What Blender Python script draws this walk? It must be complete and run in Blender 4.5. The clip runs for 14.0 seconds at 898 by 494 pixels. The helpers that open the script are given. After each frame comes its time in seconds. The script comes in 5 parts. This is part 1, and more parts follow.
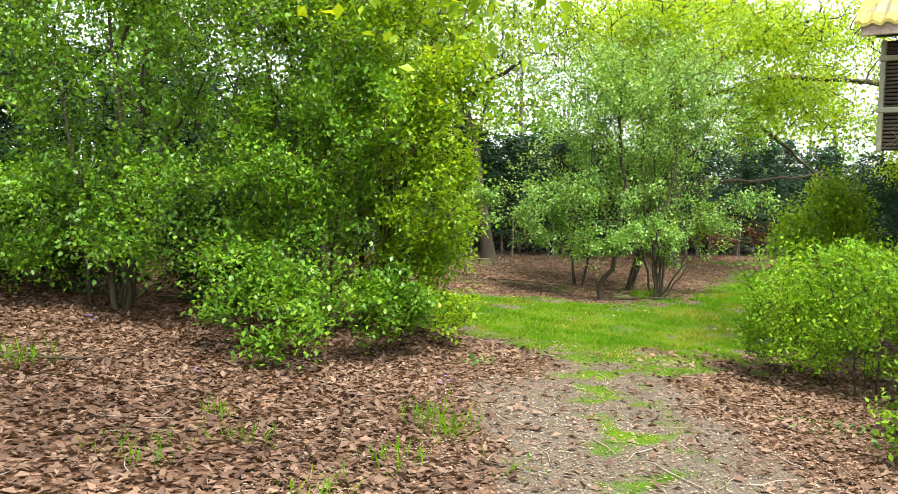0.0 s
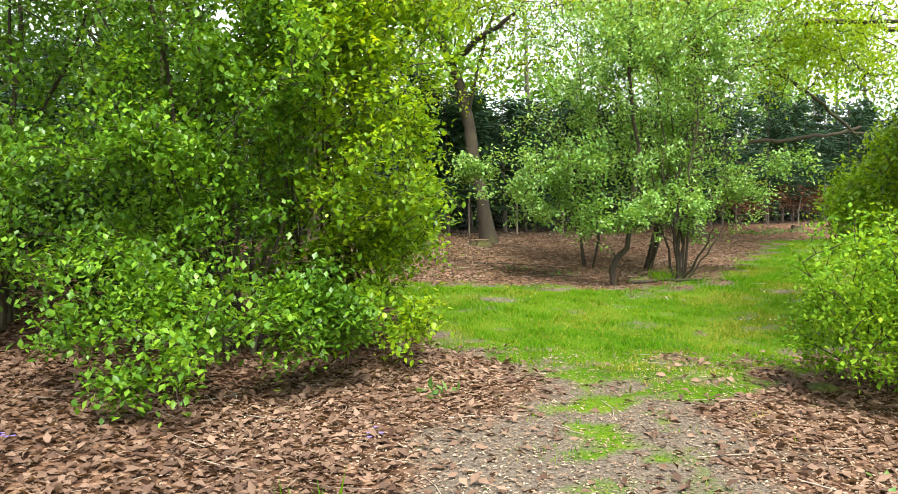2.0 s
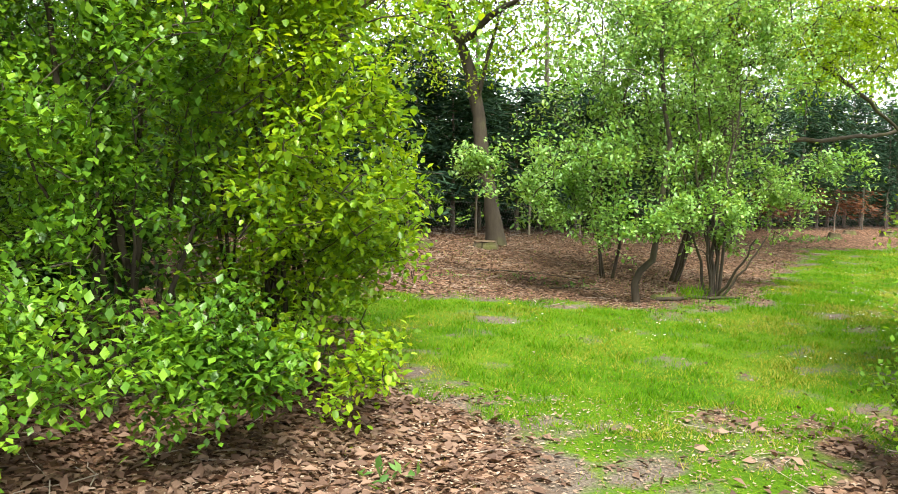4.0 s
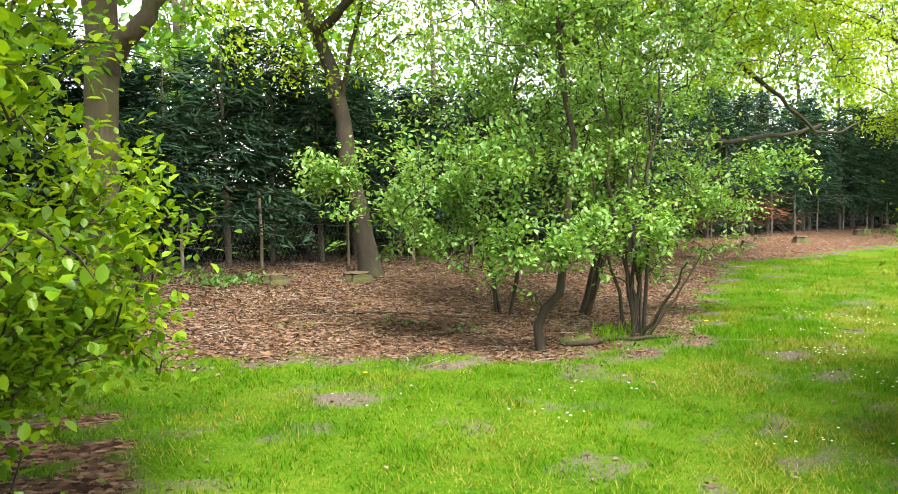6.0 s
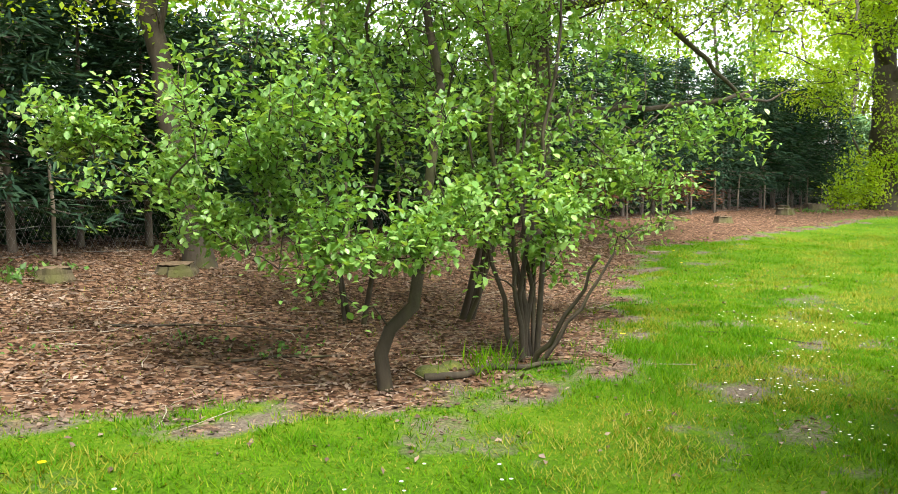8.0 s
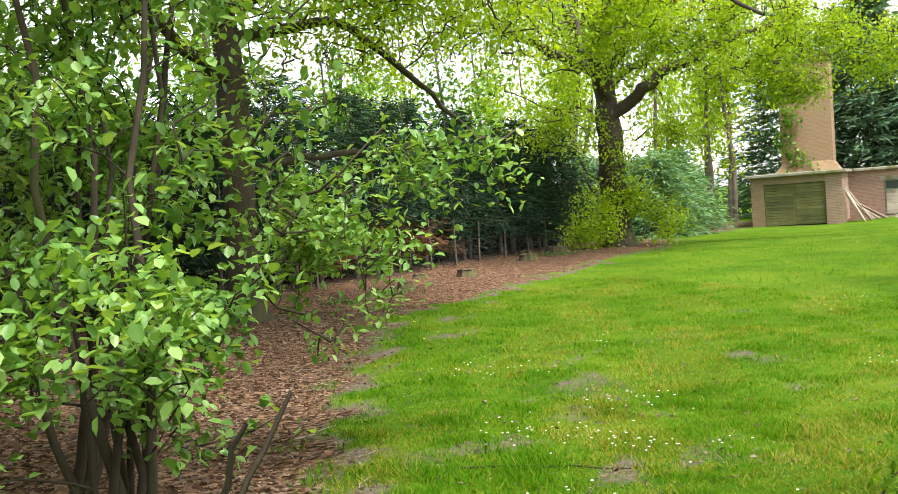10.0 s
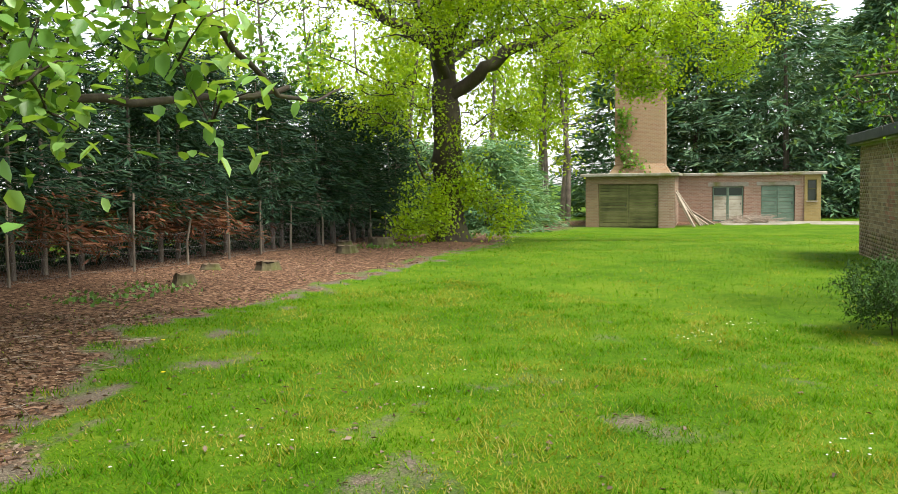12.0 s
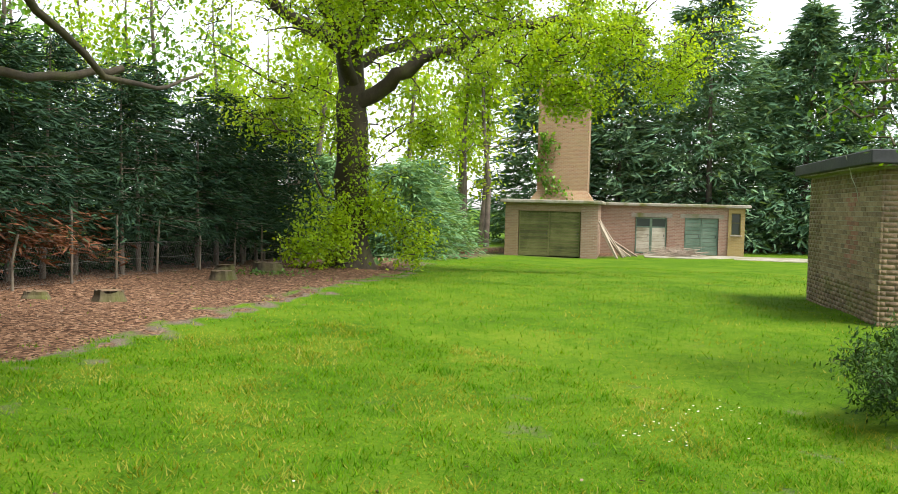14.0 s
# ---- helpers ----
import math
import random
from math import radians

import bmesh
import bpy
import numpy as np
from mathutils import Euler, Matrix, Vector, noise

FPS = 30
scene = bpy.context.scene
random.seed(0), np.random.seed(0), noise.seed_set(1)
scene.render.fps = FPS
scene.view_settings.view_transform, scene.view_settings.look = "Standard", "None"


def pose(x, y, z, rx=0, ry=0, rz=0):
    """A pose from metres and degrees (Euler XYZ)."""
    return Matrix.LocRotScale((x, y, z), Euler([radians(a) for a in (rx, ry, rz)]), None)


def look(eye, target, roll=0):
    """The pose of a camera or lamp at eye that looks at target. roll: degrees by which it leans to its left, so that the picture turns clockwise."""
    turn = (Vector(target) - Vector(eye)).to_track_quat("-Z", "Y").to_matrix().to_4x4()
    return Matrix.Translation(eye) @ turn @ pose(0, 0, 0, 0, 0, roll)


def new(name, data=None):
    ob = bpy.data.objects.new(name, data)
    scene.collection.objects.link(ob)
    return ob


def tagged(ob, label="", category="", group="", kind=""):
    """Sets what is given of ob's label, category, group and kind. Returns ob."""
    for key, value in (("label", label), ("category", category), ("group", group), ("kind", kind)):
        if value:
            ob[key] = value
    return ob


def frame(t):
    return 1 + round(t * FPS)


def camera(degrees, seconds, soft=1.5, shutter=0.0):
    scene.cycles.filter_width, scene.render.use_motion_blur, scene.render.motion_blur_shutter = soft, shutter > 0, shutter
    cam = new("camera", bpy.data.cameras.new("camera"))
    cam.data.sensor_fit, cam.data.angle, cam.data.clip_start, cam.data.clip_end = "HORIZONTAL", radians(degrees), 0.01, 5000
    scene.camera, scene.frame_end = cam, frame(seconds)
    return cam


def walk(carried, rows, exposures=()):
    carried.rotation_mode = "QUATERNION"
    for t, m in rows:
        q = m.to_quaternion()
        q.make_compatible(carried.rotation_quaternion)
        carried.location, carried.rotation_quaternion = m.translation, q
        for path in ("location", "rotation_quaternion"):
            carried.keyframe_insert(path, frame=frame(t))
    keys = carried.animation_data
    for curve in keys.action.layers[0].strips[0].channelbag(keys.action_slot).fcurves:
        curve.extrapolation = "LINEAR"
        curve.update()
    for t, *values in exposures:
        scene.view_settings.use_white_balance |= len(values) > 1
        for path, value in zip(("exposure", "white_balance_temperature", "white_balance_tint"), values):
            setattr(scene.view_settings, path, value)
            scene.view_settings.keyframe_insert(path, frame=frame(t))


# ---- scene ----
LENS = 53.0
cam = camera(LENS, 14.0, soft=0.9)
# seconds, x, y, z, yaw, pitch, roll
ROWS = [
    (0.0, 0.002, 0.000, 1.506, -0.01, -3.09, -1.76),
    (0.5, 0.205, 0.590, 1.472, 0.25, -3.50, -0.36),
    (1.0, 0.380, 1.255, 1.464, -8.42, -4.02, -1.18),
    (1.5, 0.475, 1.763, 1.473, -1.33, -4.57, -1.43),
    (2.0, 0.522, 2.245, 1.468, 1.15, -4.58, 0.57),
    (2.2, 0.553, 2.437, 1.481, 0.52, -4.93, 0.81),
    (4.3, 0.843, 4.429, 1.490, 2.52, -5.19, -1.20),
    (4.5, 0.918, 4.700, 1.512, -0.64, -5.58, -1.68),
    (5.0, 1.036, 5.438, 1.489, -0.75, -3.68, 0.68),
    (5.5, 1.095, 6.050, 1.476, 1.23, -3.56, -0.27),
    (6.0, 1.208, 6.817, 1.450, -3.88, -4.04, 0.92),
    (6.5, 1.397, 7.407, 1.423, -2.99, -4.03, 1.20),
    (7.0, 1.588, 8.120, 1.402, -4.57, -4.80, 2.12),
    (7.5, 1.869, 8.783, 1.374, -6.25, -5.61, 0.12),
    (8.0, 2.145, 9.497, 1.342, -9.01, -5.68, 0.27),
    (8.5, 2.432, 10.208, 1.325, -12.95, -4.43, -1.00),
    (9.0, 2.703, 10.858, 1.325, -16.44, -3.89, 0.84),
    (9.2, 2.847, 11.151, 1.331, -18.22, -2.60, 2.78),
    (11.3, 4.583, 14.132, 1.263, -32.29, -2.68, -0.10),
    (11.5, 4.776, 14.396, 1.237, -32.35, -2.94, 0.36),
    (12.0, 5.343, 15.037, 1.213, -35.86, -3.95, 0.79),
    (12.5, 5.766, 15.514, 1.244, -35.41, -3.29, -0.37),
    (13.0, 6.337, 15.992, 1.222, -38.44, -0.76, -0.64),
    (13.5, 6.803, 16.497, 1.182, -39.46, -1.80, -0.88),
    (14.0, 7.370, 17.051, 1.208, -40.83, -2.55, -1.41),
]
walk(cam, [(t, pose(x, y, z, 90 + pitch, roll, yaw)) for t, x, y, z, yaw, pitch, roll in ROWS], exposures=[(0.0, 2.08), (2.2, 2.1), (5.0, 2.3), (7.0, 2.2), (9.0, 2.0), (11.5, 1.6), (14.0, 1.63)])

# ---- world and light: a bright overcast spring day ----
world = bpy.data.worlds.new("overcast")
scene.world = world
world.use_nodes = True
wn, wl = world.node_tree.nodes, world.node_tree.links
sky = wn.new("ShaderNodeTexSky")
sky.sky_type, sky.sun_disc = "NISHITA", False
sky.sun_elevation, sky.sun_rotation = radians(60), radians(160)
sky.air_density, sky.dust_density, sky.ozone_density = 1.0, 1.0, 1.0
hsv = wn.new("ShaderNodeHueSaturation")
hsv.inputs["Saturation"].default_value = 0.28
wl.new(sky.outputs[0], hsv.inputs["Color"])
wl.new(hsv.outputs[0], wn["Background"].inputs["Color"])
wn["Background"].inputs["Strength"].default_value = 0.118
sun = new("sun", bpy.data.lights.new("sun", "SUN"))
sun.data.energy, sun.data.angle, sun.data.color = 2.1, radians(24), (1.0, 0.96, 0.88)
sun.matrix_world = look((0, 0, 30), (-30 * math.sin(radians(160)) * 0.577, -30 * math.cos(radians(160)) * 0.577, 0))


# ---- materials ----
def material(name):
    m = bpy.data.materials.new(name)
    m.use_nodes = True
    return m, m.node_tree.nodes, m.node_tree.links, m.node_tree.nodes["Principled BSDF"]


def ramp_node(nodes, stops):
    r = nodes.new("ShaderNodeValToRGB")
    el = r.color_ramp.elements
    while len(el) < len(stops):
        el.new(0.5)
    for e, (p, c) in zip(el, stops):
        e.position, e.color = p, (*c, 1)
    return r


def leafy(name, dark, mid, light, through_light=0.5, rough=0.36, shine=0.35):
    """Leaves: colour differs from leaf to leaf, and light shines through."""
    m, n, l, p = material(name)
    geo = n.new("ShaderNodeNewGeometry")
    pos = n.new("ShaderNodeTexNoise")
    pos.inputs["Scale"].default_value = 0.9
    add = n.new("ShaderNodeMath")
    add.operation = "MULTIPLY_ADD"
    l.new(geo.outputs["Position"], pos.inputs["Vector"])
    l.new(geo.outputs["Random Per Island"], add.inputs[0])
    add.inputs[1].default_value = 0.6
    sub = n.new("ShaderNodeMath")
    sub.operation = "MULTIPLY_ADD"
    l.new(pos.outputs["Fac"], sub.inputs[0])
    sub.inputs[1].default_value, sub.inputs[2].default_value = 0.9, -0.25
    l.new(sub.outputs[0], add.inputs[2])
    r = ramp_node(n, [(0.0, dark), (0.5, mid), (1.0, light)])
    l.new(add.outputs[0], r.inputs[0])
    l.new(r.outputs[0], p.inputs["Base Color"])
    p.inputs["Roughness"].default_value, p.inputs["Specular IOR Level"].default_value = rough, shine
    tr = n.new("ShaderNodeBsdfTranslucent")
    tint = n.new("ShaderNodeMix")
    tint.data_type, tint.blend_type = "RGBA", "MULTIPLY"
    tint.inputs["Factor"].default_value = 1.0
    l.new(r.outputs[0], tint.inputs["A"])
    tint.inputs["B"].default_value = (1.9, 1.6, 0.5, 1)
    l.new(tint.outputs["Result"], tr.inputs["Color"])
    mix = n.new("ShaderNodeMixShader")
    mix.inputs[0].default_value = through_light
    l.new(p.outputs[0], mix.inputs[1])
    l.new(tr.outputs[0], mix.inputs[2])
    l.new(mix.outputs[0], n["Material Output"].inputs["Surface"])
    return m


def rough_stuff(name, stops, scale=8.0, rough=0.9, bump=0.4, stretch=(1, 1, 1), detail=8.0, random_part=0.0, bump_size=0.02, second=None):
    """Bark, wood, stone, concrete: noise at two scales, a bump, and a shift from piece to piece."""
    m, n, l, p = material(name)
    tc = n.new("ShaderNodeTexCoord")
    mp = n.new("ShaderNodeMapping")
    mp.inputs["Scale"].default_value = stretch
    l.new(tc.outputs["Object"], mp.inputs["Vector"])
    a = n.new("ShaderNodeTexNoise")
    a.inputs["Scale"].default_value, a.inputs["Detail"].default_value, a.inputs["Roughness"].default_value = scale, detail, 0.65
    l.new(mp.outputs[0], a.inputs["Vector"])
    b = n.new("ShaderNodeTexNoise")
    b.inputs["Scale"].default_value, b.inputs["Detail"].default_value = scale * 0.13, 3
    l.new(tc.outputs["Object"], b.inputs["Vector"])
    mixed = n.new("ShaderNodeMath")
    mixed.operation = "MULTIPLY_ADD"
    l.new(a.outputs["Fac"], mixed.inputs[0])
    mixed.inputs[1].default_value = 0.75
    half = n.new("ShaderNodeMath")
    half.operation = "MULTIPLY_ADD"
    l.new(b.outputs["Fac"], half.inputs[0])
    half.inputs[1].default_value, half.inputs[2].default_value = 0.9, -0.32
    l.new(half.outputs[0], mixed.inputs[2])
    last = mixed
    if random_part:
        info = n.new("ShaderNodeObjectInfo")
        last = n.new("ShaderNodeMath")
        last.operation = "MULTIPLY_ADD"
        l.new(info.outputs["Random"], last.inputs[0])
        last.inputs[1].default_value = random_part
        less = n.new("ShaderNodeMath")
        less.operation = "SUBTRACT"
        l.new(mixed.outputs[0], less.inputs[0])
        less.inputs[1].default_value = random_part / 2
        l.new(less.outputs[0], last.inputs[2])
    r = ramp_node(n, stops)
    l.new(last.outputs[0], r.inputs[0])
    l.new(r.outputs[0], p.inputs["Base Color"])
    p.inputs["Roughness"].default_value = rough
    if second:
        # green algae or moss in patches
        patch = n.new("ShaderNodeTexNoise")
        patch.inputs["Scale"].default_value, patch.inputs["Detail"].default_value = second[1], 6
        l.new(tc.outputs["Object"], patch.inputs["Vector"])
        pr = ramp_node(n, [(second[2], (0, 0, 0)), (min(1, second[2] + 0.18), (1, 1, 1))])
        l.new(patch.outputs["Fac"], pr.inputs[0])
        mx = n.new("ShaderNodeMix")
        mx.data_type = "RGBA"
        l.new(pr.outputs[0], mx.inputs["Factor"])
        l.new(r.outputs[0], mx.inputs["A"])
        mx.inputs["B"].default_value = (*second[0], 1)
        l.new(mx.outputs["Result"], p.inputs["Base Color"])
    bp = n.new("ShaderNodeBump")
    bp.inputs["Strength"].default_value, bp.inputs["Distance"].default_value = bump, bump_size
    l.new(a.outputs["Fac"], bp.inputs["Height"])
    l.new(bp.outputs[0], p.inputs["Normal"])
    return m


LEAF_MID = leafy("shrub_leaf", (0.030, 0.085, 0.010), (0.085, 0.205, 0.014), (0.25, 0.44, 0.030), 0.32)
LEAF_YELLOW = leafy("fresh_yellow_leaf", (0.05, 0.125, 0.007), (0.15, 0.285, 0.010), (0.41, 0.55, 0.020), 0.42)
LEAF_DARK = leafy("dark_shrub_leaf", (0.035, 0.09, 0.018), (0.08, 0.19, 0.028), (0.16, 0.32, 0.05))
LEAF_CHERRY = leafy("cherry_leaf", (0.065, 0.16, 0.035), (0.155, 0.31, 0.065), (0.36, 0.54, 0.18), 0.34, 0.35, 0.4)
LEAF_OAK = leafy("young_oak_leaf", (0.11, 0.205, 0.010), (0.23, 0.375, 0.015), (0.40, 0.53, 0.028), 0.48)
NEEDLE = leafy("conifer_needles", (0.010, 0.026, 0.016), (0.026, 0.060, 0.034), (0.062, 0.115, 0.058), 0.12, 0.85, 0.12)
NEEDLE_TALL = leafy("tall_conifer_needles", (0.040, 0.095, 0.058), (0.105, 0.205, 0.115), (0.22, 0.33, 0.17), 0.2, 0.75, 0.12)
NEEDLE_BLUE = leafy("light_conifer_needles", (0.05, 0.125, 0.06), (0.12, 0.24, 0.11), (0.25, 0.38, 0.18), 0.25, 0.7, 0.15)
NEEDLE_DEAD = leafy("dead_needles", (0.06, 0.022, 0.010), (0.13, 0.05, 0.022), (0.20, 0.09, 0.04), 0.15, 0.8)
LEAF_LITTER = leafy("fallen_leaf", (0.048, 0.025, 0.015), (0.125, 0.072, 0.045), (0.33, 0.22, 0.15), 0.08, 0.75)
LITTER_GREY = leafy("weathered_fallen_leaf", (0.055, 0.036, 0.026), (0.135, 0.092, 0.068), (0.36, 0.275, 0.215), 0.08, 0.8, 0.1)
GRASS = leafy("grass_blade", (0.034, 0.122, 0.002), (0.075, 0.20, 0.002), (0.19, 0.275, 0.014), 0.36, 0.7, 0.08)
GRASS_DEEP = leafy("deep_green_grass", (0.026, 0.102, 0.002), (0.055, 0.165, 0.002), (0.10, 0.22, 0.006), 0.34, 0.7, 0.08)
GRASS_WORN = leafy("worn_yellow_grass", (0.11, 0.145, 0.010), (0.21, 0.23, 0.025), (0.36, 0.33, 0.10), 0.32, 0.75, 0.08)
WEED = leafy("weed_leaf", (0.04, 0.10, 0.02), (0.09, 0.20, 0.04), (0.2, 0.32, 0.09), 0.3, 0.5)
PETAL = leafy("daisy_petal", (0.75, 0.75, 0.72), (0.82, 0.82, 0.8), (0.85, 0.85, 0.85), 0.2, 0.6)
PETAL_YELLOW = leafy("dandelion_petal", (0.75, 0.5, 0.0), (0.8, 0.58, 0.0), (0.85, 0.65, 0.02), 0.2, 0.6)
PETAL_BLUE = leafy("bluebell_petal", (0.13, 0.10, 0.5), (0.2, 0.16, 0.6), (0.28, 0.2, 0.7), 0.2, 0.6)
BARK_DARK = rough_stuff("dark_twig_bark", [(0.2, (0.020, 0.015, 0.009)), (0.6, (0.052, 0.040, 0.023)), (0.9, (0.11, 0.09, 0.052))], 14, bump=0.6, stretch=(1, 1, 0.3), second=((0.06, 0.062, 0.016), 2.2, 0.54))
BARK_OAK = rough_stuff("grey_brown_bark", [(0.25, (0.040, 0.031, 0.017)), (0.55, (0.10, 0.078, 0.043)), (0.85, (0.18, 0.145, 0.085))], 16, bump=0.9, stretch=(1, 1, 0.25), bump_size=0.03, second=((0.085, 0.085, 0.02), 1.6, 0.48))
BARK_CONIFER = rough_stuff("conifer_bark", [(0.25, (0.06, 0.045, 0.035)), (0.6, (0.15, 0.12, 0.09)), (0.9, (0.25, 0.20, 0.15))], 18, bump=0.7, stretch=(1, 1, 0.2))
MOSS = rough_stuff("moss", [(0.2, (0.035, 0.045, 0.008)), (0.55, (0.085, 0.095, 0.014)), (0.9, (0.19, 0.18, 0.03))], 40, bump=1.0)


# ---- builders ----
def mesh_np(name, verts, faces):
    """A mesh from arrays: verts (n, 3), faces (m, k)."""
    verts, faces = np.asarray(verts, np.float32), np.asarray(faces, np.int32)
    me = bpy.data.meshes.new(name)
    k = faces.shape[1]
    me.vertices.add(len(verts))
    me.vertices.foreach_set("co", verts.ravel())
    me.loops.add(faces.size)
    me.loops.foreach_set("vertex_index", faces.ravel())
    me.polygons.add(len(faces))
    me.polygons.foreach_set("loop_start", np.arange(0, faces.size, k, dtype=np.int32))
    me.update(calc_edges=True)
    return me


def part_np(name, verts, faces, mat, parent=None, label="", smooth=False):
    me = mesh_np(name, verts, faces)
    me.materials.append(mat)
    if smooth:
        me.polygons.foreach_set("use_smooth", np.ones(len(me.polygons), bool))
    ob = new(name, me)
    ob.parent = parent
    if label:
        tagged(ob, label)
    return ob


def part(name, bm, mat, parent=None, label="", smooth=False):
    me = bpy.data.meshes.new(name)
    bm.to_mesh(me)
    bm.free()
    me.materials.append(mat)
    if smooth:
        me.polygons.foreach_set("use_smooth", np.ones(len(me.polygons), bool))
    ob = new(name, me)
    ob.parent = parent
    if label:
        tagged(ob, label)
    return ob


def thing(name, label, category, where=(0, 0, 0), turn=0.0, group="", kind=""):
    ob = new(name)
    ob.matrix_basis = pose(*where, 0, 0, turn)
    return tagged(ob, label, category, group, kind)


def box(bm, x0, x1, y0, y1, z0, z1, bevel=0.0):
    made = bmesh.ops.create_cube(bm, size=1.0, matrix=Matrix.Translation(((x0 + x1) / 2, (y0 + y1) / 2, (z0 + z1) / 2)) @ Matrix.Diagonal((x1 - x0, y1 - y0, z1 - z0, 1)))
    if bevel:
        edges = list({e for v in made["verts"] for e in v.link_edges})
        bmesh.ops.bevel(bm, geom=edges, offset=bevel, segments=1, affect="EDGES")


def boxed(name, x0, x1, y0, y1, z0, z1, mat, parent=None, label="", bevel=0.006):
    bm = bmesh.new()
    box(bm, x0, x1, y0, y1, z0, z1, bevel)
    return part(name, bm, mat, parent, label)


def unit(a):
    return a / np.maximum(np.linalg.norm(a, axis=-1, keepdims=True), 1e-9)


def leaf_arrays(rng, at, along, length, width, fold=0.25, oval=False, level=0.65):
    """Folded leaves at points, pointing along the given ways. Returns verts, faces."""
    n = len(at)
    d = unit(along)
    up = unit(rng.normal(size=(n, 3)) * (1 - level) + np.array([0, 0, 1.0]) * level)
    s = unit(np.cross(d, up))
    nn = np.cross(s, d)
    size = (length * rng.uniform(0.6, 1.25, n))[:, None]
    w = size * (width / length) * 0.5
    if not oval:
        v = np.stack([at, at + 0.45 * size * d + w * s + fold * w * nn, at + size * d, at + 0.45 * size * d - w * s + fold * w * nn], 1)
        f = np.array([[0, 1, 2], [0, 2, 3]])
        k = 4
    else:
        droop = -0.12 * size * nn
        v = np.stack([at, at + 0.3 * size * d + 0.9 * w * s + fold * w * nn, at + 0.68 * size * d + 0.85 * w * s + fold * w * nn + droop * 0.4, at + size * d + droop,
                      at + 0.68 * size * d - 0.85 * w * s + fold * w * nn + droop * 0.4, at + 0.3 * size * d - 0.9 * w * s + fold * w * nn], 1)
        f = np.array([[0, 1, 2], [0, 2, 3], [0, 3, 4], [0, 4, 5]])
        k = 6
    faces = (np.arange(n)[:, None, None] * k + f[None]).reshape(-1, 3)
    return v.reshape(-1, 3), faces


def tubes(lines, sides=5):
    """Tapered tubes along lines, each a list of (point, radius)."""
    verts, faces, base = [], [], 0
    for line in lines:
        p = np.array([q for q, _ in line], float)
        r = np.array([q for _, q in line], float)
        if len(p) < 2:
            continue
        t = unit(np.gradient(p, axis=0))
        ref = np.array([0.31, 0.95, 0.05])
        a = unit(np.cross(t, ref))
        b = np.cross(t, a)
        k = sides if r[0] > 0.02 else (4 if r[0] > 0.008 else 3)
        ang = np.linspace(0, 2 * np.pi, k, endpoint=False)
        ring = p[:, None] + r[:, None, None] * (np.cos(ang)[None, :, None] * a[:, None] + np.sin(ang)[None, :, None] * b[:, None])
        verts.append(ring.reshape(-1, 3))
        i = np.arange(len(p) - 1)[:, None] * k
        j = np.arange(k)[None]
        q = np.stack([i + j, i + (j + 1) % k, i + k + (j + 1) % k, i + k + j], -1).reshape(-1, 4) + base
        faces.append(q)
        base += len(p) * k
    return np.concatenate(verts), np.concatenate(faces)


def wiggle(rng, a, b, n=5, amount=0.08, sag=0.0):
    """A crooked way from a to b."""
    a, b = np.asarray(a, float), np.asarray(b, float)
    s = np.linspace(0, 1, n)[:, None]
    p = a + (b - a) * s
    d = np.linalg.norm(b - a)
    off = rng.normal(size=(n, 3)) * amount * d
    off[0] = off[-1] = 0
    p = p + off
    p[:, 2] -= sag * d * np.sin(np.pi * s[:, 0])
    return p


def crown_points(rng, blobs, n, shell=0.55, gaps=0.42, gap_size=0.9, floor=0.12):
    """Points spread in a union of ellipsoids, denser to the outside, with gaps."""
    out = []
    vol = np.array([r[0] * r[1] * r[2] for _, r in blobs]) ** 0.6
    while len(out) < n:
        c, r = blobs[rng.choice(len(blobs), p=vol / vol.sum())]
        v = rng.normal(size=3)
        v /= np.linalg.norm(v)
        q = np.array(c) + v * np.array(r) * (shell + (1 - shell) * rng.random()) * (0.97 + 0.55 * noise.noise(Vector(v) * 1.7 + Vector(c) * 3))
        if q[2] < floor:
            continue
        if noise.noise(Vector(q) / gap_size) * 0.5 + 0.5 < gaps * (0.8 + 0.4 * rng.random()):
            continue
        out.append(q)
    return np.array(out)


def branch_out(rng, lines, targets, thick=0.012, curve=0.08, reach_up=0.25):
    """Joins each target to the nearest lower wood by a crooked branch. Adds to lines; returns the twigs."""
    nodes = np.concatenate([np.array([p for p, _ in ln]) for ln in lines])
    twigs = []
    order = np.argsort(((targets[:, None] - nodes[None]) ** 2).sum(-1).min(1)) if len(nodes) * len(targets) < 4e6 else np.arange(len(targets))
    for k in order:
        q = targets[k]
        d = np.linalg.norm(nodes - q, axis=1) + reach_up * np.maximum(0, nodes[:, 2] - q[2] + 0.1) * 3
        i = int(np.argmin(d))
        a = nodes[i]
        gap = np.linalg.norm(q - a)
        if gap < 0.02:
            continue
        p = wiggle(rng, a, q, 5 if gap > 0.6 else 4 if gap > 0.3 else 3, curve, -0.06)
        r0 = min(0.05, thick * (0.35 + gap * 0.8))
        radii = np.linspace(r0, max(0.002, r0 * 0.3), len(p))
        lines.append(list(zip(p, radii)))
        twigs.append(p)
        nodes = np.concatenate([nodes, p[1:]])
    return twigs


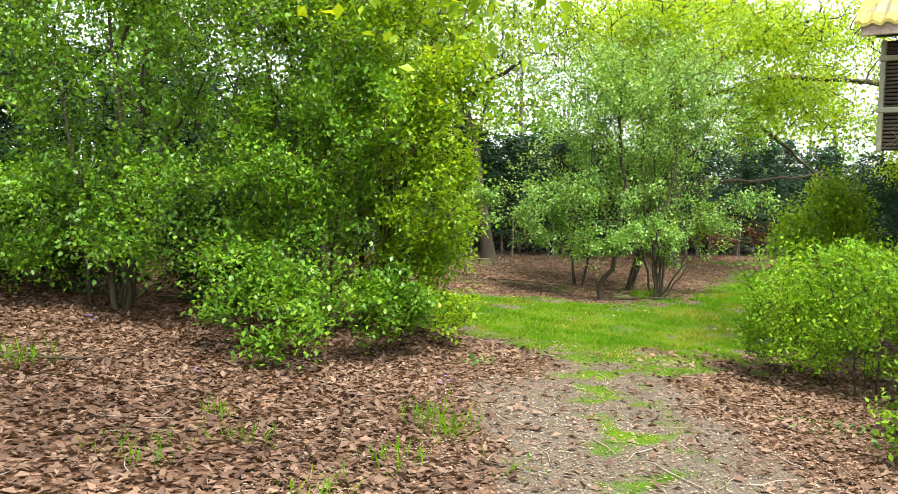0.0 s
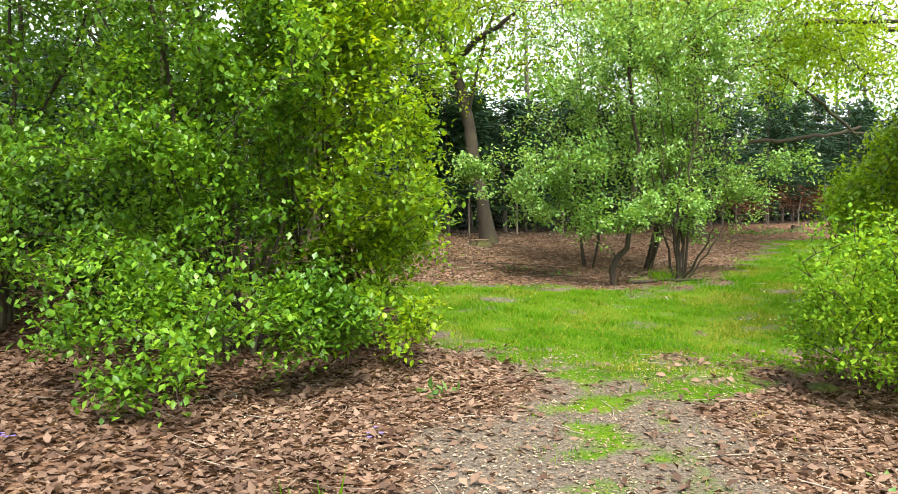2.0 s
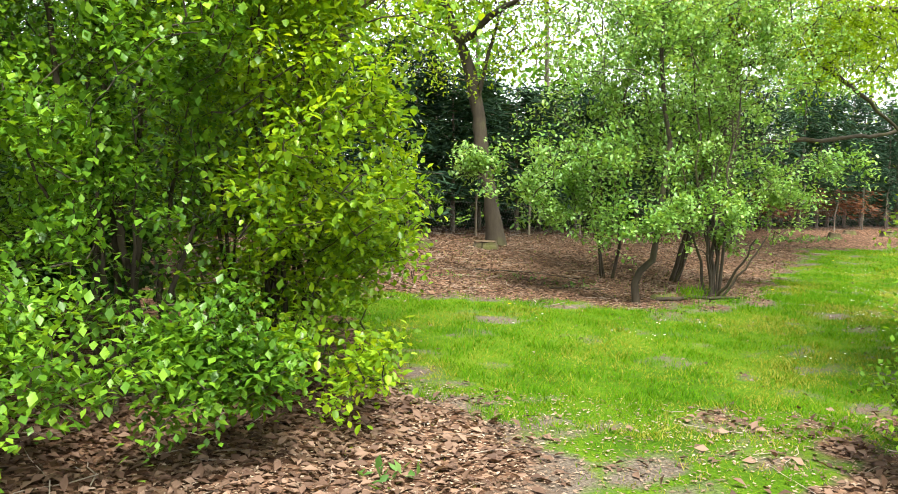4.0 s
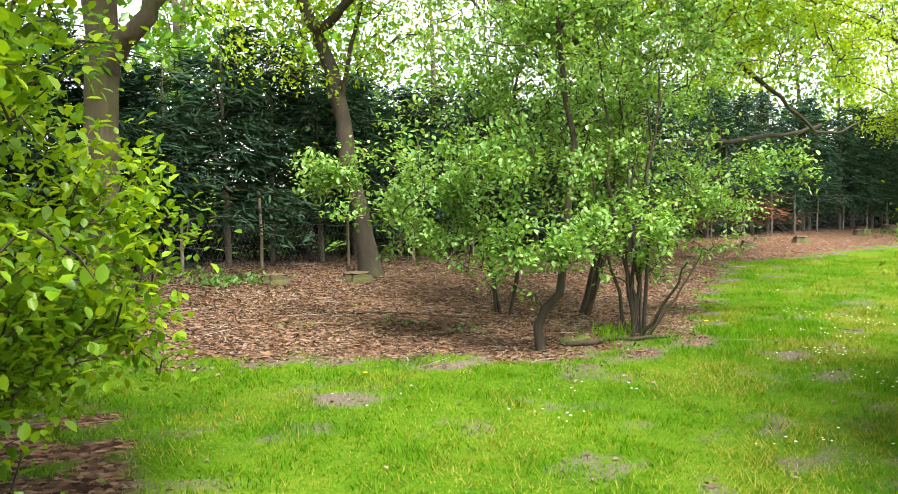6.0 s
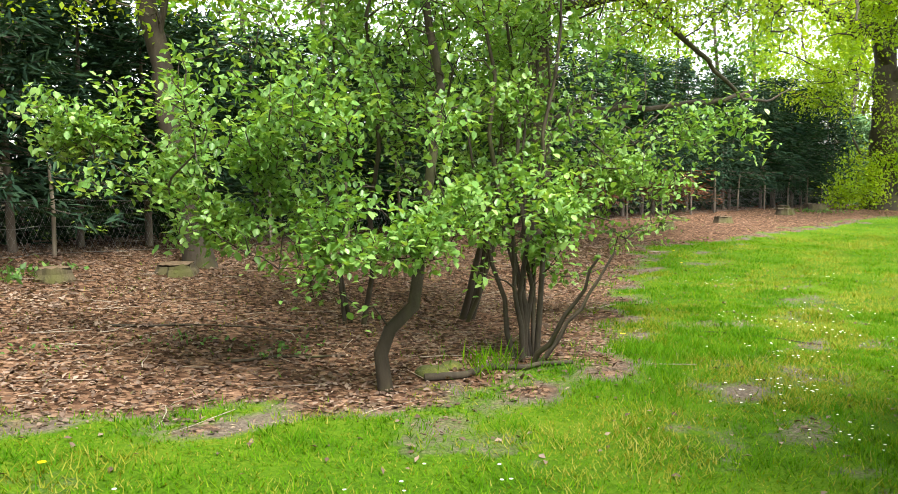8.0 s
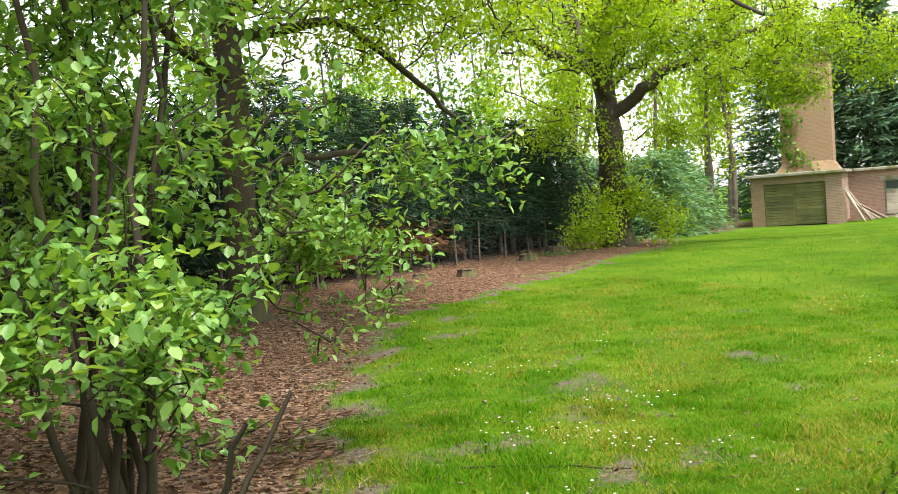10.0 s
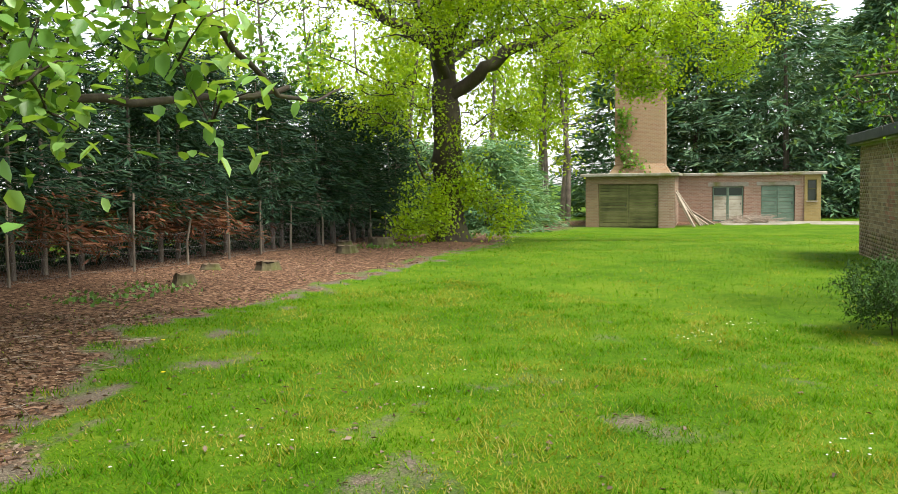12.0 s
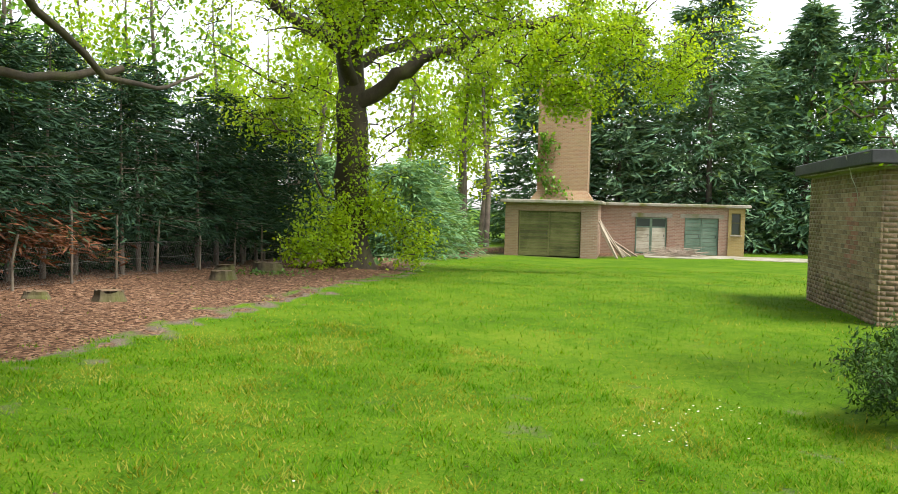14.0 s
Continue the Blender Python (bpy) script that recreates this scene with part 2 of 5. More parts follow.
def twig_leaves(rng, twigs, per, spread, length, width, oval=False, droop=-0.1, level=0.68, fold=0.25):
    """Leaves in tufts along the outer half of twigs."""
    at, way = [], []
    for p in twigs:
        a, b = p[len(p) // 2], p[-1]
        n = max(2, int(per * rng.uniform(0.6, 1.4)))
        s = rng.uniform(-0.1, 1.25, n)[:, None]
        q = a + (b - a) * s + rng.normal(size=(n, 3)) * spread
        at.append(q)
        way.append(unit(b - a + 1e-6)[None] * 0.5 + rng.normal(size=(n, 3)) * 0.7 + np.array([0, 0, droop]))
    return leaf_arrays(rng, np.concatenate(at), np.concatenate(way), length, width, fold, oval, level)


def shrub(name, label, seed, base, blobs, mat, targets, per, spread, leaf, stems=6, stem_r=0.03, category="shrub", gaps=0.5, gap_size=0.55, shell=0.5, bark=None, splay=0.35, oval=False, own_stems=(), twig=0.012, floor=0.12, group="", level=0.68, bow=0.45):
    """A bush of several stems with leafy twigs that fill the blobs."""
    rng = np.random.default_rng(seed)
    base = np.array(base, float)
    root = thing(name, label, category, base + np.array([0, 0, float(cross_fall(base[0]))]), group=group)
    lines = []
    pts = crown_points(rng, blobs, targets, shell, gaps, gap_size, floor)
    near = [q for q in blobs if math.hypot(q[0][0] - base[0], q[0][1] - base[1]) < 1.4] or blobs
    big = sorted(near, key=lambda q: -q[1][0] * q[1][1] * q[1][2])[:3]
    for k in range(stems):
        c, r = big[k % len(big)]
        top = np.array(c) + rng.normal(size=3) * np.array(r) * 0.34
        top[2] = max(top[2], 0.4)
        out = top[:2] - base[:2]
        out = out / max(0.3, np.hypot(*out)) * splay * rng.uniform(0.1, 0.6)
        foot = base + np.array([out[0] + rng.normal() * splay * 0.12, out[1] + rng.normal() * splay * 0.12, -0.05])
        p = wiggle(rng, foot, top, 9, 0.009)
        arc = np.sin(np.linspace(0, np.pi, 9))[:, None] * (np.array([foot[0], foot[1], top[2] * 0.5]) - (foot + top) / 2) * np.array([bow, bow, 0])
        p = p + arc
        lines.append(list(zip(p, np.linspace(stem_r * rng.uniform(0.7, 1.2), stem_r * 0.35, 9))))
    for s in own_stems:
        lines.append([(np.array(p, float), r) for p, r in s])
    n_stems = len(lines)
    twigs = branch_out(rng, lines, pts, twig)
    bark = bark or BARK_DARK
    for ln in lines[:n_stems]:
        v, f = tubes([ln], 8)
        part_np("stem", v - base, f, bark, root, smooth=True)
    v, f = tubes(lines[n_stems:])
    tagged(part_np("branching", v - base, f, bark, root), kind="stuff")
    v, f = twig_leaves(rng, twigs, per, spread, leaf[0], leaf[1], oval, level=level)
    tagged(part_np("foliage", v - base, f, mat, root), kind="stuff")
    return root


# ---- the ground ----
LAWN = [(-0.15, 10.6), (0.3, 9.9), (0.95, 9.5), (1.4, 8.6), (2.4, 8.4), (2.8, 9.1), (3.2, 9.7), (4.0, 10.6), (5.2, 12.5), (7.0, 12.5), (12, 13), (20, 16), (34, 20), (75, 30), (75, 44), (46, 44), (34, 47.5), (29.5, 44), (21, 34.6), (14, 29.2), (8.1, 24.7), (5.4, 18.9),
        (4.8, 16.8), (4.2, 15.6), (2.8, 14.8), (1.4, 14.5), (0.16, 14.4), (-0.8, 14.2), (-3, 13.8), (-3, 12.6), (-0.6, 12.3), (-0.35, 11.2)]
FENCE = [(-9, 11.0), (-5.5, 15.2), (-2, 18.7), (4, 25), (9.2, 30.6), (12.5, 32.7), (18.5, 37.3), (24, 42.5)]
BARE = [(6.18, 17.5, 0.22), (0.74, 13.1, 0.3), (1.64, 12.4, 0.2), (2.3, 11.7, 0.18), (4.3, 14.2, 0.15), (8.2, 22.6, 0.3), (9.6, 19.0, 0.18), (4.95, 15.1, 0.2), (8.9, 24.0, 0.3)]


def edge_distance(x, y, ring, closed=True):
    """Distance to a broken line, and for a ring whether the point is inside."""
    best = np.full(x.shape, 1e9)
    inside = np.zeros(x.shape, bool)
    pts = ring + [ring[0]] if closed else ring
    for (ax, ay), (bx, by) in zip(pts[:-1], pts[1:]):
        dx, dy = bx - ax, by - ay
        s = np.clip(((x - ax) * dx + (y - ay) * dy) / (dx * dx + dy * dy), 0, 1)
        best = np.minimum(best, np.hypot(x - ax - s * dx, y - ay - s * dy))
        if closed and ay != by:
            cross = ((ay > y) != (by > y)) & (x < dx * (y - ay) / dy + ax)
            inside ^= cross
    return best, inside


def smooth(a, b, v):
    s = np.clip((v - a) / (b - a), 0, 1)
    return s * s * (3 - 2 * s)


def waves(x, y, size, seed):
    """Cheap smooth noise from crossed sines, about -1 to 1."""
    rng = np.random.default_rng(seed)
    out = 0
    for k in range(7):
        a, ph, f = rng.uniform(0, 6.28), rng.uniform(0, 6.28), rng.uniform(0.6, 1.9) / size * 6.28
        out = out + np.sin((x * np.cos(a) + y * np.sin(a)) * f + ph)
    return out / 3.2


def cross_fall(x):
    """The garden falls gently to the east and levels out past the cherries."""
    x = np.asarray(x, float)
    return -0.052 * np.where(x < 4, np.maximum(x, -9), 4 + 3 * (1 - np.exp(-np.maximum(x - 4, 0) / 3)))


def level(x, y):
    """The ground without its cross fall, from which upright plants are drawn."""
    x, y = np.asarray(x, float), np.asarray(y, float)
    d, _ = edge_distance(x, y, FENCE, False)
    bank = 0.2 * (1 - smooth(0.5, 5.0, d)) * (1 - 0.5 * smooth(4, 12, x))
    fall = -0.6 * smooth(0, 26, (x - 20) * 0.62 + (y - 27) * 0.78)
    mound = 0.08 * np.exp(-((x - 3.75) ** 2 + (y - 15.9) ** 2) / 0.6)
    return mound + bank + fall + 0.012 * waves(x, y, 1.6, 3) + 0.03 * waves(x, y, 7.0, 4) * smooth(3, 30, np.hypot(x, y))


def height(x, y):
    return level(x, y) + cross_fall(x)


def gl(x, y):
    return float(level(np.array([x]), np.array([y]))[0])


def gz(x, y):
    return float(height(np.array([x]), np.array([y]))[0])


def covers(x, y):
    """How much of the ground is grass, and how much leaf litter, at a place."""
    d, inside = edge_distance(x, y, LAWN)
    s = np.where(inside, d, -d) + 0.22 * waves(x, y, 1.3, 11) + 0.12 * waves(x, y, 0.45, 12)
    grass = np.maximum(smooth(-0.4, 0.55, s + 0.3 * waves(x, y, 0.5, 22)), smooth(7, 9, -s) * smooth(16, 20, y + 0.4 * x))
    # the worn way in: patchy grass down the middle, trodden soil beside it
    mid = np.exp(-(((x - 1.25 - 0.04 * (y - 5)) / 0.55) ** 2)) * smooth(2.5, 5.5, y) * (1 - smooth(9.5, 10.5, y))
    patchy = 0.9 * mid * smooth(-0.35, 0.9, waves(x, y, 0.9, 13) + 0.7 * waves(x, y, 0.3, 14) + 0.2)
    grass = np.maximum(grass, patchy)
    for bx, by, r in BARE:
        grass = grass * (1 - 0.8 * np.exp(-(((x - bx) ** 2 + ((y - by) * 1.2) ** 2) / (r * (1 + 0.5 * waves(x, y, 0.5, 19))) ** 2)))
    thin = smooth(0.55, 1.15, waves(x, y, 1.0, 15) + 0.4 * waves(x, y, 0.4, 16))
    track = np.exp(-(((x - 2.0 - 0.62 * (y - 9.5)) / 0.5) ** 2)) * smooth(8, 10, y) * (1 - smooth(19, 23, y))
    spots = smooth(0.5, 1.3, waves(x, y, 1.5, 26) + 0.7 * waves(x, y, 0.5, 27)) * smooth(24, 19, y)
    grass = grass * (1 - 0.25 * thin) * (1 - 0.42 * spots) * (1 - 0.62 * track * smooth(-0.1, 0.8, waves(x, y, 0.6, 20)))
    left = smooth(0.0, -0.9, x - 0.55 - 0.25 * waves(x, y, 1.2, 17)) * (1 - grass)
    right = smooth(1.7, 2.6, x + 0.25 * waves(x, y, 1.1, 18)) * (1 - smooth(9.8, 11, y)) * (1 - grass)
    beyond = smooth(-0.25, 0.1, -s) * smooth(9.5, 11.5, y) * (1 - grass)
    tip = np.exp(-((((x - 0.1) / 0.95) ** 2 + ((y - 8.7) / 1.2) ** 2) ** 2)) * (1 - grass)
    litter = np.clip(np.maximum.reduce([left, right * 0.7, beyond * 0.62, tip]), 0, 1)
    return grass, litter


def ground_material():
    m, n, l, p = material("ground")
    ga, la = n.new("ShaderNodeAttribute"), n.new("ShaderNodeAttribute")
    ga.attribute_name, la.attribute_name = "grass", "litter"
    tc = n.new("ShaderNodeTexCoord")
    fine, mid, wide = [n.new("ShaderNodeTexNoise") for _ in range(3)]
    for t, s in ((fine, 55), (mid, 9), (wide, 0.7)):
        t.inputs["Scale"].default_value, t.inputs["Detail"].default_value, t.inputs["Roughness"].default_value = s, 6, 0.7
        l.new(tc.outputs["Object"], t.inputs["Vector"])
    cells = n.new("ShaderNodeTexVoronoi")
    cells.inputs["Scale"].default_value = 26
    warp = n.new("ShaderNodeVectorMath")
    warp.operation = "MULTIPLY_ADD"
    l.new(fine.outputs["Color"], warp.inputs[0])
    warp.inputs[1].default_value = (0.05, 0.05, 0.05)
    l.new(tc.outputs["Object"], warp.inputs[2])
    l.new(warp.outputs[0], cells.inputs["Vector"])
    soil = ramp_node(n, [(0.3, (0.055, 0.043, 0.033)), (0.5, (0.13, 0.105, 0.08)), (0.72, (0.27, 0.225, 0.17))])
    l.new(fine.outputs["Fac"], soil.inputs[0])
    lit = ramp_node(n, [(0.1, (0.035, 0.018, 0.010)), (0.45, (0.105, 0.056, 0.033)), (0.8, (0.20, 0.115, 0.07)), (1.0, (0.32, 0.20, 0.13))])
    sep = n.new("ShaderNodeSeparateColor")
    l.new(cells.outputs["Color"], sep.inputs[0])
    l.new(sep.outputs[0], lit.inputs[0])
    turf = ramp_node(n, [(0.3, (0.036, 0.090, 0.003)), (0.5, (0.075, 0.152, 0.005)), (0.7, (0.14, 0.19, 0.015))])
    both = n.new("ShaderNodeMath")
    both.operation = "MULTIPLY_ADD"
    l.new(wide.outputs["Fac"], both.inputs[0])
    both.inputs[1].default_value = 0.8
    less = n.new("ShaderNodeMath")
    less.operation = "MULTIPLY_ADD"
    l.new(mid.outputs["Fac"], less.inputs[0])
    less.inputs[1].default_value, less.inputs[2].default_value = 0.5, -0.15
    l.new(less.outputs[0], both.inputs[2])
    grain = n.new("ShaderNodeMath")
    grain.operation = "MULTIPLY_ADD"
    l.new(fine.outputs["Fac"], grain.inputs[0])
    grain.inputs[1].default_value = 0.9
    down = n.new("ShaderNodeMath")
    down.operation = "SUBTRACT"
    l.new(both.outputs[0], down.inputs[0])
    down.inputs[1].default_value = 0.47
    l.new(down.outputs[0], grain.inputs[2])
    l.new(grain.outputs[0], turf.inputs[0])

    def blend(attr, low, high):
        k = n.new("ShaderNodeMath")
        k.operation = "MULTIPLY_ADD"
        l.new(mid.outputs["Fac"], k.inputs[0])
        k.inputs[1].default_value = 0.9
        l.new(attr.outputs["Fac"], k.inputs[2])
        r = ramp_node(n, [(low, (0, 0, 0)), (high, (1, 1, 1))])
        half = n.new("ShaderNodeMath")
        half.operation = "MULTIPLY"
        l.new(k.outputs[0], half.inputs[0])
        half.inputs[1].default_value = 0.5
        l.new(half.outputs[0], r.inputs[0])
        return r

    a = n.new("ShaderNodeMix")
    a.data_type = "RGBA"
    l.new(blend(la, 0.30, 0.46).outputs[0], a.inputs["Factor"])
    l.new(soil.outputs[0], a.inputs["A"])
    l.new(lit.outputs[0], a.inputs["B"])
    b = n.new("ShaderNodeMix")
    b.data_type = "RGBA"
    l.new(blend(ga, 0.4, 0.6).outputs[0], b.inputs["Factor"])
    l.new(a.outputs["Result"], b.inputs["A"])
    l.new(turf.outputs[0], b.inputs["B"])
    l.new(b.outputs["Result"], p.inputs["Base Color"])
    p.inputs["Roughness"].default_value, p.inputs["Specular IOR Level"].default_value = 0.95, 0.08
    bp = n.new("ShaderNodeBump")
    bp.inputs["Strength"].default_value, bp.inputs["Distance"].default_value = 0.7, 0.02
    l.new(fine.outputs["Fac"], bp.inputs["Height"])
    l.new(bp.outputs[0], p.inputs["Normal"])
    return m


def stretched(lo, hi, step, far):
    inner = np.arange(lo, hi + step / 2, step)
    out, d = [], step
    while not out or out[-1] < far:
        d *= 1.35
        out.append((out[-1] if out else 0) + d)
    out = np.array(out)
    return np.concatenate([lo - out[::-1], inner, hi + out])


gx, gy = stretched(-7, 22, 0.19, 700), stretched(-1.5, 36, 0.19, 700)
GX, GY = np.meshgrid(gx, gy, indexing="xy")
fx, fy = GX.ravel(), GY.ravel()
gi = np.arange(len(gx) * len(gy)).reshape(len(gy), len(gx))
ground = part_np("ground", np.stack([fx, fy, height(fx, fy)], 1), np.stack([gi[:-1, :-1], gi[:-1, 1:], gi[1:, 1:], gi[1:, :-1]], -1).reshape(-1, 4), ground_material(), smooth=True)
tagged(ground, "woodland garden ground of lawn, bare soil and brown leaf litter", "ground", kind="structure")
g_mask, l_mask = covers(fx, fy)
for key, values in (("grass", g_mask), ("litter", l_mask)):
    at = ground.data.attributes.new(key, "FLOAT", "POINT")
    at.data.foreach_set("value", values.astype(np.float32))


def scatter(rng, n, x0, x1, y0, y1, keep):
    """Points strewn over a stretch of ground where keep(grass, litter, x, y) allows."""
    x, y = rng.uniform(x0, x1, n), rng.uniform(y0, y1, n)
    g, lt = covers(x, y)
    k = rng.random(n) < keep(g, lt, x, y)
    x, y = x[k], y[k]
    return np.stack([x, y, height(x, y)], 1)


def fallen_leaves():
    rng = np.random.default_rng(5)
    near = scatter(rng, 44000, -5.5, 4.6, 2.5, 10.3, lambda g, lt, x, y: lt * 0.85 + 0.12 * (g < 0.5))
    bed = np.concatenate([scatter(rng, 80000, -3, 9, 13.5, 26, lambda g, lt, x, y: lt * 0.85 + 0.02), scatter(rng, 12000, 8, 20, 22, 37, lambda g, lt, x, y: lt * 0.7), scatter(rng, 26000, -1, 12, 9.5, 21, lambda g, lt, x, y: 0.012 + 0.3 * smooth(0.7, 0.25, g))])
    for p, size, mat, label in ((near, 0.072, LEAF_LITTER, "brown curled fallen leaves strewn over the soil"), (bed, 0.05, LITTER_GREY, "small grey-brown fallen leaves under the cherries")):
        p[:, 2] += rng.uniform(0.004, 0.02, len(p))
        way = rng.normal(size=(len(p), 3)) * np.array([1, 1, 0.22])
        v, f = leaf_arrays(rng, p, way, size, size * 0.55, 0.5, False, 0.75)
        tagged(part_np("leaf_litter", v, f, mat), label, "leaf litter", kind="stuff")


def grass_blades():
    rng = np.random.default_rng(6)
    zones = [(230000, -2, 8.5, 9.3, 18.5, 0.04, 0.007), (150000, 0.2, 14, 16, 27, 0.038, 0.009), (80000, 6, 32, 20, 46, 0.04, 0.014), (14000, 0.2, 2.6, 3.4, 10.4, 0.03, 0.006), (60000, 5, 14, 13, 20.5, 0.036, 0.008)]
    sets = {"fresh": [], "worn": [], "deep": []}
    for n, x0, x1, y0, y1, tall, wide in zones:
        p = scatter(rng, n, x0, x1, y0, y1, lambda g, lt, x, y: np.where(g > 0.3, g, 0.0) + 0.012)
        lush = np.exp(-(((p[:, 0] - 4.7) / 1.0) ** 2 + ((p[:, 1] - 16.2) / 1.2) ** 2)) * 1.1 + 0.55 * np.clip(waves(p[:, 0], p[:, 1], 1.1, 21) + 0.55 * waves(p[:, 0], p[:, 1], 0.28, 23), -0.8, 1.8)
        h = tall * rng.uniform(0.5, 1.3, len(p)) * (0.8 + np.maximum(lush, -0.5))
        a = rng.uniform(0, 6.283, len(p))
        lean = rng.uniform(0.4, 1.7, len(p)) * h
        side = np.stack([np.cos(a), np.sin(a), 0 * a], 1) * wide * 0.5
        tip = np.stack([-np.sin(a) * lean, np.cos(a) * lean, h], 1)
        v = np.stack([p - side, p + side, p + tip], 1)
        track = np.exp(-(((p[:, 0] - 2.0 - 0.62 * (p[:, 1] - 9.5)) / 0.7) ** 2)) + np.exp(-(((p[:, 0] - 3.4 - 0.62 * (p[:, 1] - 9.5)) / 0.5) ** 2))
        dry = rng.random(len(p)) < 0.18 + 0.62 * smooth(0.1, 1.1, waves(p[:, 0], p[:, 1], 2.4, 24) + 0.5 * waves(p[:, 0], p[:, 1], 0.7, 25) + 0.7 * track) - 0.5 * np.clip(lush, 0, 0.3)
        sets["worn"].append(v[dry])
        deep = ~dry & (rng.random(len(p)) < 0.1 + 0.6 * smooth(0.1, 0.85, lush))
        sets["deep"].append(v[deep])
        sets["fresh"].append(v[~dry & ~deep])
    for key, name, mat, label in (("fresh", "grass", GRASS, "fresh green uneven lawn grass"), ("deep", "lush_grass", GRASS_DEEP, "deeper green longer tufts in the lawn"), ("worn", "worn_grass", GRASS_WORN, "yellowed worn grass among the green lawn")):
        v = np.concatenate(sets[key])
        k = np.arange(len(v))[:, None, None] * 3 + np.array([[0, 1, 2]])[None]
        tagged(part_np(name, v.reshape(-1, 3), k.reshape(-1, 3), mat), label, "grass", kind="stuff")


CHIP = leafy("pale_leaf_chip", (0.10, 0.065, 0.04), (0.24, 0.17, 0.115), (0.5, 0.40, 0.30), 0.05, 0.8, 0.1)


def chips():
    """Bits of broken leaf and bark trodden into the path."""
    rng = np.random.default_rng(7)
    p = scatter(rng, 46000, -1.0, 4.6, 2.6, 10.2, lambda g, lt, x, y: (1 - 0.6 * g) * 0.8)
    p = np.concatenate([p, scatter(rng, 26000, -3, 8, 14.2, 24, lambda g, lt, x, y: (1 - g) * 0.8)])
    p[:, 2] += rng.uniform(0.004, 0.014, len(p))
    v, f = leaf_arrays(rng, p, rng.normal(size=(len(p), 3)) * np.array([1, 1, 0.15]), 0.028, 0.014, 0.4, False, 0.85)
    tagged(part_np("leaf_chips", v, f, CHIP), "trodden bits of leaf and bark on path and soil", "leaf litter", kind="stuff")


fallen_leaves()
chips()
grass_blades()


# ---- shrubs beside the way in ----
LEAF_EVERGREEN = leafy("evergreen_leaf", (0.018, 0.045, 0.014), (0.04, 0.09, 0.025), (0.085, 0.155, 0.045), 0.15, 0.75, 0.1)
LEAF_BUSH = leafy("small_bush_leaf", (0.05, 0.13, 0.010), (0.135, 0.285, 0.015), (0.36, 0.55, 0.04), 0.38, 0.55, 0.15)
shrub("shrub", "tall green multi-stemmed shrub over leaf litter", 21, (-1.36, 9.3, 0), [((-1.55, 9.2, 1.9), (1.1, 1.0, 1.3)), ((-1.5, 8.7, 1.35), (1.1, 0.85, 0.95)), ((-1.5, 7.9, 0.6), (0.9, 0.7, 0.45)), ((-1.2, 7.25, 0.32), (0.55, 0.4, 0.22)), ((-1.9, 9.3, 3.6), (1.3, 1.3, 1.2)), ((-0.45, 8.1, 0.55), (0.5, 0.5, 0.35)), ((-0.9, 8.6, 2.4), (0.8, 0.6, 0.7))], LEAF_MID, 2150, 22, 0.06, (0.054, 0.037), 13, 0.026, splay=0.55, gaps=0.61, gap_size=0.36, shell=0.3, level=0.86)
shrub("shrub", "bright yellow-green shrub at the edge of the lawn", 22, (-0.75, 10.2, 0), [((-0.75, 10.4, 1.7), (0.9, 1.1, 1.1)), ((-0.3, 10.4, 4.0), (1.25, 1.3, 1.2)), ((-0.45, 9.8, 0.75), (0.75, 1.0, 0.55)), ((-0.55, 9.4, 3.0), (1.1, 0.95, 1.2)), ((-0.15, 9.1, 1.5), (0.55, 0.75, 0.6)), ((-0.1, 9.2, 2.4), (0.65, 0.8, 0.7)), ((-0.2, 8.9, 0.35), (0.5, 0.7, 0.28)), ((-0.02, 10.7, 1.1), (0.42, 0.7, 0.55))], LEAF_YELLOW, 2300, 18, 0.06, (0.052, 0.036), 14, 0.022, splay=0.55, gaps=0.58, gap_size=0.33, shell=0.35, level=0.86, oval=True)
shrub("shrub", "tall green shrub with dark stems over leaf litter", 23, (-3.65, 9.9, 0), [((-3.7, 9.8, 2.4), (1.3, 1.3, 2.0)), ((-3.5, 10, 4.5), (1.5, 1.5, 1.3)), ((-3.0, 9.0, 1.1), (0.8, 0.7, 0.7)), ((-4.4, 9.4, 1.0), (0.9, 0.6, 0.7))], LEAF_MID, 1350, 26, 0.08, (0.06, 0.039), 9, 0.032, splay=0.6, gaps=0.52, gap_size=0.5)
shrub("shrub", "dark green evergreen shrub in deep shade", 24, (-5.3, 10.8, 0), [((-5.6, 10.8, 2.4), (1.5, 1.3, 2.1)), ((-5.2, 11, 4.5), (1.6, 1.5, 1.3)), ((-5.6, 9.9, 0.8), (1.2, 0.7, 0.7))], LEAF_DARK, 900, 30, 0.1, (0.075, 0.046), 7, 0.035, splay=0.6)
shrub("shrub", "tall leafy shrub behind the others", 25, (-3.0, 13.2, 0), [((-3.0, 13.2, 3.0), (2.2, 1.2, 2.6)), ((-1.6, 13.0, 3.6), (1.2, 1.0, 1.8))], LEAF_DARK, 640, 34, 0.12, (0.085, 0.053), 6, 0.04, splay=0.6)
